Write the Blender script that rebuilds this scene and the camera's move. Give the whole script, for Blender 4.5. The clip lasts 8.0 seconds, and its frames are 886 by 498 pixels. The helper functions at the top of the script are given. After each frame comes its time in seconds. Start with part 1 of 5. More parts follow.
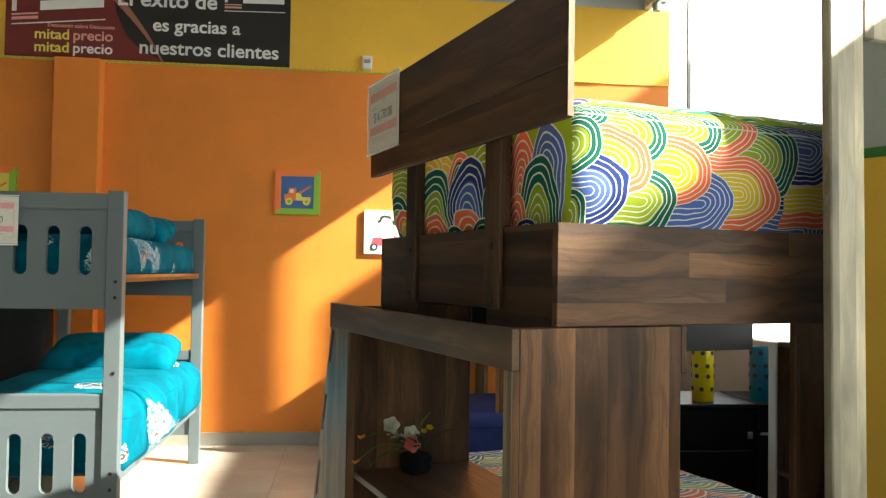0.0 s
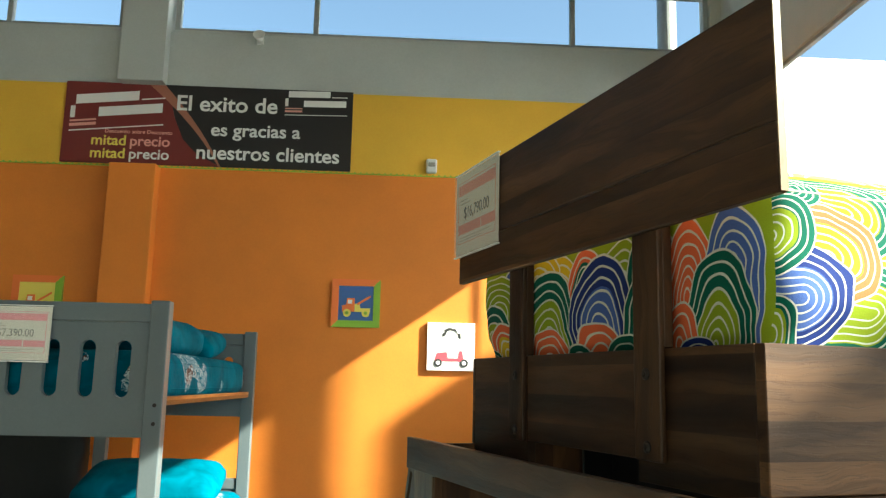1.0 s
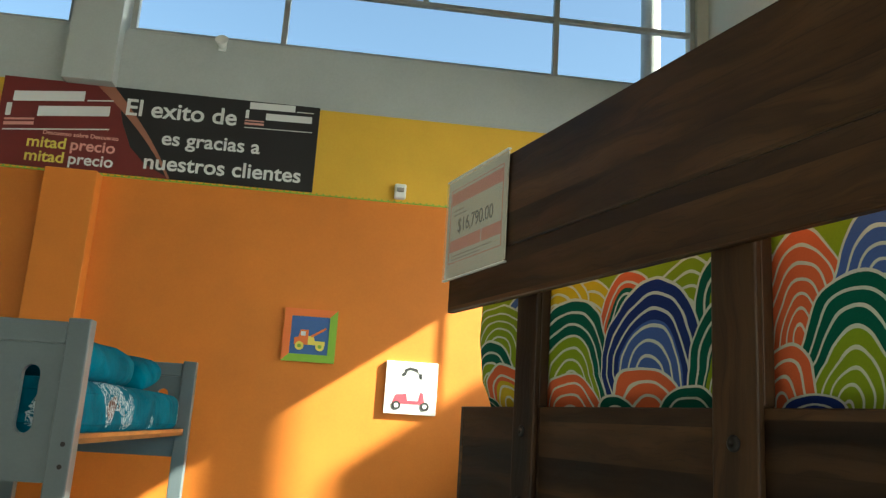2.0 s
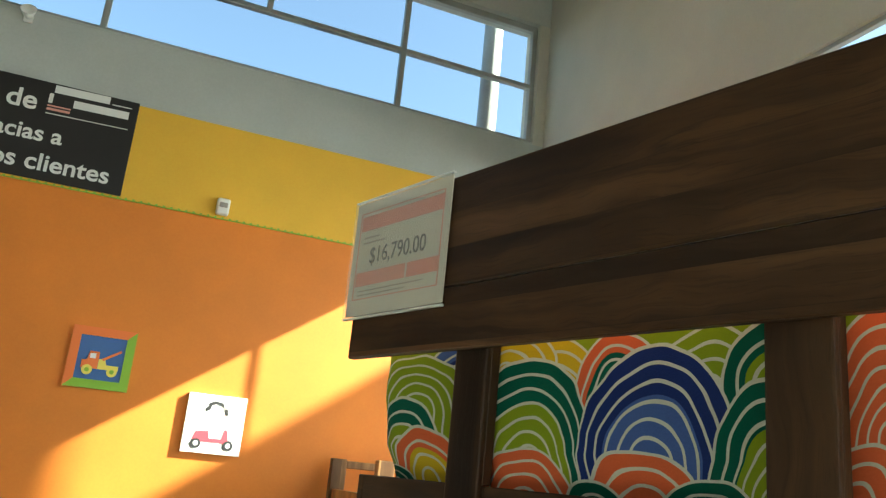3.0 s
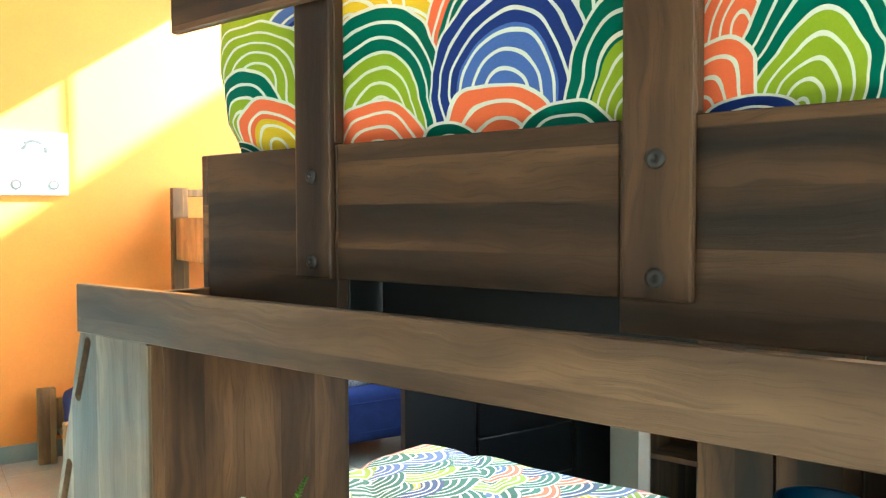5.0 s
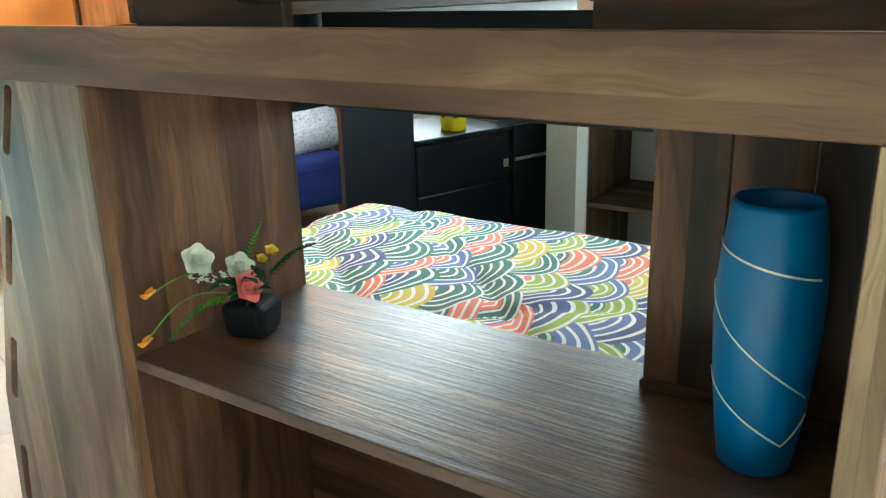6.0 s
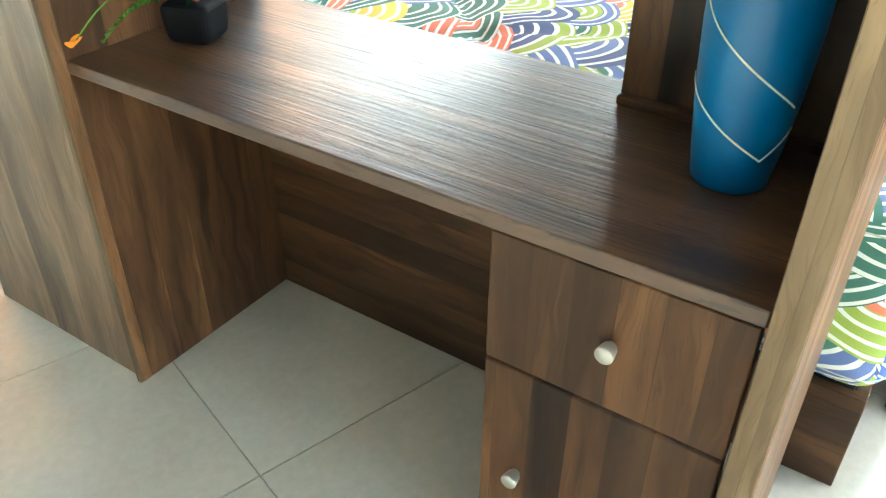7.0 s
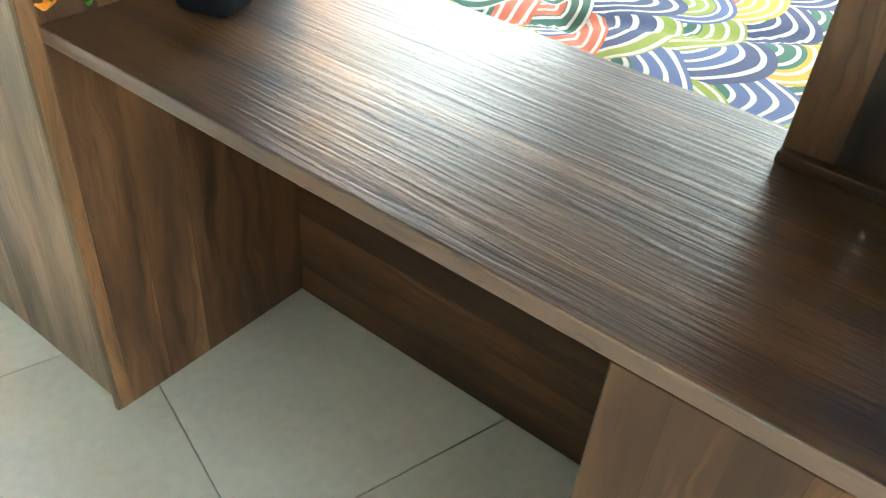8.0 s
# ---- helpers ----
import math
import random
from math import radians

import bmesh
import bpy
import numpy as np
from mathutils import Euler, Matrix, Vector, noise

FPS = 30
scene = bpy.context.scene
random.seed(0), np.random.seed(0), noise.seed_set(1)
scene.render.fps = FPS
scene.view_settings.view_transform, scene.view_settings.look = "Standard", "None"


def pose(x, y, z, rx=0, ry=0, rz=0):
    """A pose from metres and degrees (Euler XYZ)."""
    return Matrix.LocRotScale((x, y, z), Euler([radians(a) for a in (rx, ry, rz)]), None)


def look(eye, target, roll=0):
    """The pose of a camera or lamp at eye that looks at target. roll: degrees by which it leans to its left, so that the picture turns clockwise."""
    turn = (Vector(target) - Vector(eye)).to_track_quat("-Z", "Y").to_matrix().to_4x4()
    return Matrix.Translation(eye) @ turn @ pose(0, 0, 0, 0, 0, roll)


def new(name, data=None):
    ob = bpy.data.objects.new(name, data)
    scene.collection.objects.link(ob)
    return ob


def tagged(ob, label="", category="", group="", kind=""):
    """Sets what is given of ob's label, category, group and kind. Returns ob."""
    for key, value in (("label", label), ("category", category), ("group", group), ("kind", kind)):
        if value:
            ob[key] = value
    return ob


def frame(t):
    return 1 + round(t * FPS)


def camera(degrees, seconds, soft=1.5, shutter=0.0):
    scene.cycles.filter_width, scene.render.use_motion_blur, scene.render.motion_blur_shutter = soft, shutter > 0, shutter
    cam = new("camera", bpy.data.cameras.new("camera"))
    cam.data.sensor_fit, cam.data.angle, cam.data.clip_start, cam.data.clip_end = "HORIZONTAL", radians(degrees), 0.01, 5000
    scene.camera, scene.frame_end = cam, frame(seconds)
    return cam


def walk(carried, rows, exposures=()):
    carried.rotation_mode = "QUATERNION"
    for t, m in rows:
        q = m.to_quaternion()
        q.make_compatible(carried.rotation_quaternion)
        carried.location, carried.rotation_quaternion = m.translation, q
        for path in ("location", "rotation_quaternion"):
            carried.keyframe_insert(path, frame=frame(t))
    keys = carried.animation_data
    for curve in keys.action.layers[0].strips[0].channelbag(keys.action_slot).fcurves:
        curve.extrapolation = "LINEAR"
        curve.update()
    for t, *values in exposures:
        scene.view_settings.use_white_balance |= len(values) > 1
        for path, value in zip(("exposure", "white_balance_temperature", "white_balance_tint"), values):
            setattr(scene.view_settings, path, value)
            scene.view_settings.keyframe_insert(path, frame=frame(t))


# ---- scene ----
cam = camera(57.29, 8.0, 1.3)
# seconds, eye, yaw to the left, pitch up, lean to the left
PATH = [
    (0, (-0.0220, -0.2442, 1.5133), -23.700, 1.653, 0.905),
    (0.5, (0.0462, 0.0029, 1.5416), -18.995, 5.879, -0.082),
    (1, (0.0347, 0.3390, 1.5590), -20.191, 9.455, 1.261),
    (1.2, (0.0523, 0.4483, 1.5483), -21.786, 9.843, 2.030),
    (2.3, (0.1373, 0.9744, 1.6034), -25.389, 14.117, 5.525),
    (2.5, (0.1164, 1.0660, 1.6157), -30.131, 14.882, 5.766),
    (3, (0.0287, 1.2615, 1.6432), -38.397, 15.854, 5.603),
    (3.5, (0.0189, 1.3376, 1.6279), -45.488, 11.673, 5.158),
    (4, (0.0384, 1.3378, 1.6103), -48.907, 4.720, 2.691),
    (4.2, (0.0216, 1.3415, 1.5925), -50.273, 2.885, 1.072),
    (5.3, (0.0940, 1.3385, 1.4990), -51.230, -6.300, -0.250),
    (5.5, (0.0927, 1.3457, 1.4879), -52.379, -10.148, -0.621),
    (6, (0.0700, 1.3980, 1.4290), -55.750, -17.830, -1.430),
    (6.5, (0.1250, 1.3780, 1.3760), -54.600, -26.320, -2.200),
    (7, (0.1639, 1.3986, 1.3120), -56.185, -35.066, 0.382),
    (7.5, (0.3486, 1.5050, 1.2793), -56.206, -37.300, 3.053),
    (8, (0.4196, 1.6720, 1.2414), -55.266, -38.630, 5.288),
]
EXPOSURES = [(0.0, 2.25, 6500, 0), (1.0, 2.25, 6350, -6), (3.0, 2.55, 6300, -6), (3.5, 2.9, 6150, -6), (4.0, 3.5, 5950, -8), (4.2, 3.75, 5900, -9), (5.3, 4.55, 5600, -10), (6.0, 4.25, 5550, -8), (7.0, 4.85, 5800, -5), (8.0, 4.95, 5800, -6)]


def eye_pose(eye, yaw, pitch, roll):
    return Matrix.Translation(eye) @ pose(0, 0, 0, 0, 0, yaw) @ pose(0, 0, 0, 90 + pitch, 0, 0) @ pose(0, 0, 0, 0, 0, roll)


walk(cam, [(t, eye_pose(eye, yaw, pitch, roll)) for t, eye, yaw, pitch, roll in PATH], EXPOSURES)

# ---- light ----
ROOM_TURN = -17.2
ROOM = pose(0, 0, 0, 0, 0, ROOM_TURN)
SUN_WAY = ROOM.to_3x3() @ Vector((-1.0, 0.42, -0.70))

world = bpy.data.worlds.new("sky")
scene.world = world
world.use_nodes = True
wn = world.node_tree.nodes
sky = wn.new("ShaderNodeTexSky")
sky.sky_type = "NISHITA"
sky.sun_disc = False
sky.dust_density = 2.2
sun_from = -SUN_WAY.normalized()
sky.sun_elevation = math.asin(sun_from.z)
sky.sun_rotation = math.atan2(sun_from.x, sun_from.y)
world.node_tree.links.new(sky.outputs[0], wn["Background"].inputs[0])
wn["Background"].inputs[1].default_value = 0.062

sun_data = bpy.data.lights.new("sun", "SUN")
sun_data.energy, sun_data.angle, sun_data.color = 5.0, radians(0.6), (1.0, 0.93, 0.82)
sun = new("sun", sun_data)
sun.matrix_world = look((0, 0, 12), Vector((0, 0, 12)) + SUN_WAY)


def fill_light(name, at, target, wide, high, watts, colour):
    """An added area lamp that fills the room from an unseen opening."""
    d = bpy.data.lights.new(name, "AREA")
    d.shape, d.size, d.size_y, d.energy, d.color = "RECTANGLE", wide, high, watts, colour
    ob = new(name, d)
    ob.matrix_world = ROOM @ look(at, target)


fill_light("rear_daylight", (1.0, -5.04, 2.15), (1.0, 0.0, 2.15), 2.8, 3.4, 6.0, (1.0, 0.96, 0.90))


# ---- materials ----
def material(name, rough=0.5, metal=0.0):
    m = bpy.data.materials.new(name)
    m.use_nodes = True
    b = m.node_tree.nodes["Principled BSDF"]
    b.inputs["Roughness"].default_value, b.inputs["Metallic"].default_value = rough, metal
    return m, m.node_tree.nodes, m.node_tree.links, b


class Net:
    """Small helper that strings shader nodes together."""

    def __init__(self, name, rough=0.5, metal=0.0):
        self.m, self.n, self.l, self.b = material(name, rough, metal)

    def put(self, socket, value):
        if isinstance(value, bpy.types.NodeSocket):
            self.l.new(value, socket)
        elif value is not None:
            socket.default_value = value

    def math(self, op, a, b=None, c=None):
        q = self.n.new("ShaderNodeMath")
        q.operation = op
        for s, v in zip(q.inputs, (a, b, c)):
            self.put(s, v)
        return q.outputs[0]

    def coords(self, kind="Object"):
        return self.n.new("ShaderNodeTexCoord").outputs[kind]

    def mapped(self, vec, scale=(1, 1, 1), loc=None, rot=(0, 0, 0)):
        q = self.n.new("ShaderNodeMapping")
        self.put(q.inputs[0], vec)
        q.inputs["Scale"].default_value = scale
        q.inputs["Rotation"].default_value = rot
        if loc is not None:
            self.put(q.inputs["Location"], loc)
        return q.outputs[0]

    def noise(self, vec, scale, detail=4.0, rough=0.55, distort=0.0, colour=False):
        q = self.n.new("ShaderNodeTexNoise")
        self.put(q.inputs["Vector"], vec)
        q.inputs["Scale"].default_value, q.inputs["Detail"].default_value = scale, detail
        q.inputs["Roughness"].default_value, q.inputs["Distortion"].default_value = rough, distort
        return q.outputs[1 if colour else 0]

    def ramp(self, fac, stops, constant=False):
        q = self.n.new("ShaderNodeValToRGB")
        self.put(q.inputs[0], fac)
        e = q.color_ramp.elements
        while len(e) < len(stops):
            e.new(0.5)
        for el, (p, c) in zip(e, stops):
            el.position = p
            el.color = (*c, 1) if len(c) == 3 else c
        if constant:
            q.color_ramp.interpolation = "CONSTANT"
        return q.outputs[0]

    def mix(self, fac, a, b, kind="MIX"):
        q = self.n.new("ShaderNodeMix")
        q.data_type, q.blend_type = "RGBA", kind
        self.put(q.inputs[0], fac)
        for s, v in ((q.inputs[6], a), (q.inputs[7], b)):
            self.put(s, (*v, 1) if isinstance(v, tuple) and len(v) == 3 else v)
        return q.outputs[2]

    def bump(self, height, strength, distance=0.01):
        q = self.n.new("ShaderNodeBump")
        q.inputs["Strength"].default_value, q.inputs["Distance"].default_value = strength, distance
        self.put(q.inputs["Height"], height)
        self.l.new(q.outputs[0], self.b.inputs["Normal"])

    def white(self, value):
        q = self.n.new("ShaderNodeTexWhiteNoise")
        q.noise_dimensions = "1D"
        self.put(q.inputs["W"], value)
        return q.outputs["Value"]

    def split(self, vec):
        q = self.n.new("ShaderNodeSeparateXYZ")
        self.put(q.inputs[0], vec)
        return q.outputs

    def joined(self, x, y, z):
        q = self.n.new("ShaderNodeCombineXYZ")
        for s, v in zip(q.inputs, (x, y, z)):
            self.put(s, v)
        return q.outputs[0]

    def random(self):
        return self.n.new("ShaderNodeObjectInfo").outputs["Random"]

    def colour(self, c):
        self.put(self.b.inputs["Base Color"], (*c, 1) if isinstance(c, tuple) else c)
        return self

    def rough(self, v):
        self.put(self.b.inputs["Roughness"], v)


def paint(name, base, rough=0.6, vary=0.06, grain=60.0, relief=0.12):
    k = Net(name, rough)
    v = k.coords()
    big, fine = k.noise(v, 1.3, 5), k.noise(v, grain, 3)
    dark = tuple(c * (1 - vary * 2) for c in base)
    light = tuple(min(1, c * (1 + vary)) for c in base)
    c = k.ramp(big, [(0.3, dark), (0.7, light)])
    k.colour(k.mix(0.08, c, fine, "OVERLAY"))
    k.rough(k.math("MULTIPLY_ADD", big, 0.2, rough - 0.1))
    k.bump(fine, relief, 0.002)
    return k.m


def wood(name, along, across, tones, plank=0.085, rough=0.46, relief=0.25, spread=1.0, gloss=0.28, stave=40.0, pores=0.25, sway_by=0.085):
    """Glued staves: grain runs along one local axis, strips change tone across another and butt end to end."""
    k = Net(name, rough)
    v = k.coords()
    parts = k.split(v)
    a, c = parts["XYZ".index(along)], parts["XYZ".index(across)]
    o = parts["XYZ".index([i for i in "XYZ" if i not in (along, across)][0])]
    shift = k.math("MULTIPLY", k.random(), 37.0)
    lane = k.math("DIVIDE", k.math("ADD", c, shift), plank)
    strip = k.math("FLOOR", lane)
    slid = k.math("ADD", a, k.math("MULTIPLY", k.white(strip), 9.0))
    piece = k.math("DIVIDE", slid, stave)
    key = k.math("MULTIPLY_ADD", k.math("FLOOR", piece), 3.71, k.math("MULTIPLY", strip, 7.13))
    tone = k.white(key)
    deep = k.math("MULTIPLY_ADD", o, 5.0, k.math("MULTIPLY", tone, 23.0))
    sway = k.math("MULTIPLY_ADD", k.noise(k.joined(k.math("MULTIPLY", slid, 3.2), k.math("MULTIPLY", c, 5.0), deep), 1.0, 3), sway_by, c)
    fig = k.noise(k.joined(k.math("MULTIPLY", slid, 1.1), k.math("MULTIPLY", sway, 13.0), deep), 1.0, 3, 0.5, 0.35)
    fibre = k.noise(k.joined(k.math("MULTIPLY", slid, 4.0), k.math("MULTIPLY", sway, 150.0), k.math("MULTIPLY", o, 60.0)), 1.0, 3, 0.6)
    pore = k.noise(k.joined(k.math("MULTIPLY", slid, 16.0), k.math("MULTIPLY", sway, 330.0), k.math("MULTIPLY", o, 90.0)), 1.0, 2, 0.5)
    rings = k.math("MULTIPLY_ADD", k.math("SINE", k.math("MULTIPLY", fig, 40.0)), 0.5, 0.5)
    blot = k.noise(k.joined(k.math("MULTIPLY", slid, 2.6), k.math("MULTIPLY", sway, 9.0), k.math("ADD", deep, 5.0)), 1.0, 3)
    vein = k.math("MULTIPLY", k.math("POWER", rings, 5.0), k.ramp(blot, [(0.38, (0, 0, 0)), (0.62, (1, 1, 1))]))
    base = k.ramp(fig, [(0.28, tones[0]), (0.42, tones[1]), (0.56, tones[2]), (0.72, tones[3])])
    base = k.mix(k.math("MULTIPLY", vein, 0.45), base, tones[0])
    base = k.mix(0.75, base, k.ramp(blot, [(0.30, (0.42, 0.40, 0.40)), (0.66, (1.32, 1.29, 1.24))]), "MULTIPLY")
    lift = k.ramp(tone, [(0.0, (0.50, 0.47, 0.46)), (0.4, (0.80, 0.78, 0.76)), (0.75, (1.08, 1.05, 1.0)), (1.0, (1.50, 1.44, 1.32))])
    base = k.mix(spread, base, lift, "MULTIPLY")
    base = k.mix(k.math("MULTIPLY", k.math("GREATER_THAN", pore, 0.60), pores), base, tones[0])
    base = k.mix(0.16, base, k.ramp(fibre, [(0.3, (0.28, 0.28, 0.28)), (0.7, (0.70, 0.70, 0.70))]), "OVERLAY")
    joint = k.math("LESS_THAN", k.math("FRACT", lane), 0.0012 / plank)
    k.colour(k.mix(k.math("MULTIPLY", joint, 0.55 * spread), base, tones[0]))
    k.b.inputs["Specular IOR Level"].default_value = gloss
    k.rough(k.math("MULTIPLY_ADD", fibre, 0.25, rough - 0.12))
    cuts = k.math("MULTIPLY", k.math("GREATER_THAN", pore, 0.60), -0.8)
    k.bump(k.math("ADD", k.math("ADD", fibre, cuts), k.math("MULTIPLY", fig, 0.5)), relief, 0.002)
    return k.m


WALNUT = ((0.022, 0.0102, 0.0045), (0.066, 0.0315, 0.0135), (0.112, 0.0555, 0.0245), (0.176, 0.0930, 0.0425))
# One walnut, scaled by facing: shade darkens front boards, light lifts side panels.
walnut_yz = wood("walnut_along_y_shaded", "Y", "Z", tuple(tuple(v * 0.74 for v in t) for t in WALNUT), 0.072, 0.46, 0.25, 0.75)
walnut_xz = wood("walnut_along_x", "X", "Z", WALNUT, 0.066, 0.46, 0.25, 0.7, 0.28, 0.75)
walnut_zx = wood("walnut_upright_x_lit", "Z", "X", tuple(tuple(v * 1.25 for v in t) for t in WALNUT), 0.095, 0.46, 0.25, 0.75)
walnut_zy = wood("walnut_upright_y_shaded", "Z", "Y", tuple(tuple(v * 0.85 for v in t) for t in WALNUT), 0.06)
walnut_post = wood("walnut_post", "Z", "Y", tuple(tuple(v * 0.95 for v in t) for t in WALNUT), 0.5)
walnut_top = wood("walnut_desk_top", "Y", "X", tuple(tuple(v * 0.95 for v in t) for t in WALNUT), 0.19, 0.36, 0.6, 0.4, 0.9, 40.0, 0.7, 0.02)
# Ladder panel walnut: bright reflections are painted in as a paler, greyer tone.
sheen_walnut = wood("sheen_greyed_walnut", "Z", "Y", ((0.060, 0.037, 0.021), (0.130, 0.086, 0.053), (0.175, 0.122, 0.080), (0.225, 0.165, 0.115)), 0.105, 0.42, 0.35, 0.6, 0.25, 40.0, 0.35)
drift_y = wood("greyed_walnut_level", "Y", "Z", ((0.044, 0.023, 0.012), (0.095, 0.052, 0.027), (0.140, 0.080, 0.043), (0.19, 0.115, 0.064)), 0.12, 0.40, 0.3, 0.45, 0.28, 2.0, 0.2)
edge_wood = wood("pale_edge_band", "Z", "Y", ((0.085, 0.055, 0.029), (0.135, 0.092, 0.052), (0.175, 0.124, 0.073), (0.215, 0.158, 0.098)), 0.02)
ash = wood("limed_ash", "Z", "X", ((0.36, 0.33, 0.25), (0.46, 0.43, 0.33), (0.52, 0.49, 0.38), (0.57, 0.54, 0.43)), 0.06)
honey = wood("honey_pine", "Z", "X", ((0.12, 0.055, 0.02), (0.21, 0.105, 0.04), (0.28, 0.15, 0.06), (0.34, 0.19, 0.08)), 0.08)
brown_shelf = wood("brown_shelf_board", "Z", "X", ((0.08, 0.05, 0.03), (0.14, 0.09, 0.055), (0.2, 0.13, 0.08), (0.25, 0.17, 0.11)), 0.07)

orange_paint = paint("orange_wall_paint", (0.73, 0.215, 0.024), 0.62, 0.07)
yellow_paint = paint("yellow_wall_paint", (0.82, 0.47, 0.045), 0.62, 0.05)
white_paint = paint("off_white_wall_paint", (0.48, 0.50, 0.485), 0.7, 0.05)
cream_paint = paint("cream_wall_paint", (0.57, 0.55, 0.48), 0.7, 0.05)
ceiling_paint = paint("ceiling_paint", (0.5, 0.49, 0.46), 0.8, 0.03)
grey_paint = paint("grey_bunk_paint", (0.120, 0.145, 0.155), 0.4, 0.04, 90.0, 0.06)
black_paint = paint("black_lacquer", (0.006, 0.0075, 0.010), 0.36, 0.15, 70.0, 0.05)
black_paint.node_tree.nodes["Principled BSDF"].inputs["Specular IOR Level"].default_value = 0.25
frame_paint = paint("grey_window_frame", (0.36, 0.37, 0.36), 0.5, 0.15, 40.0)
# White emission stands for overexposed daylight outside and also brightens the room.
glow_white = paint("glowing_outside_white", (0.80, 0.79, 0.76), 0.8, 0.05, 8.0)
_glow = glow_white.node_tree.nodes["Principled BSDF"]
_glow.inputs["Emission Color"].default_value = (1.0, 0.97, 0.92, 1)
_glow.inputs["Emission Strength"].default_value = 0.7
street_paint = paint("street_paving", (0.22, 0.21, 0.20), 0.9, 0.1, 12.0)
plastic_white = paint("white_plastic", (0.78, 0.78, 0.75), 0.35, 0.02)
metal_bolt = Net("dark_bolt", 0.5, 0.6).colour((0.035, 0.03, 0.028)).m
chrome = Net("brushed_steel", 0.28, 1.0).colour((0.62, 0.61, 0.58)).m
nickel = Net("satin_nickel", 0.42, 0.7).colour((0.50, 0.47, 0.40)).m
pot_black = paint("black_pot", (0.006, 0.006, 0.007), 0.75, 0.1)
pot_black.node_tree.nodes["Principled BSDF"].inputs["Specular IOR Level"].default_value = 0.15


def glass_mat(name, rough=0.0, tint=(1, 1, 1)):
    k = Net(name, rough)
    k.b.inputs["Transmission Weight"].default_value = 1.0
    k.b.inputs["IOR"].default_value = 1.05
    k.colour(tint)
    return k.m


pane_glass = glass_mat("window_glass", 0.0, (0.96, 0.985, 1.0))
mirror_mat = Net("mirror_silver", 0.02, 1.0).colour((0.80, 0.83, 0.82)).m


def tile_mat():
    k = Net("glazed_floor_tile", 0.18)
    v = k.coords("Object")
    sh = k.mapped(v, loc=k.joined(k.math("MULTIPLY", k.random(), 50.0), k.math("MULTIPLY", k.random(), 91.0), 0.0))
    big, fine = k.noise(sh, 2.5, 5), k.noise(sh, 45, 3)
    c = k.ramp(big, [(0.3, (0.42, 0.40, 0.34)), (0.7, (0.50, 0.48, 0.415))])
    k.colour(k.mix(0.12, c, fine, "OVERLAY"))
    k.rough(k.math("MULTIPLY_ADD", big, 0.18, 0.14))
    k.bump(fine, 0.03, 0.002)
    return k.m


floor_tile = tile_mat()
grout = paint("grout", (0.24, 0.23, 0.20), 0.9, 0.1)


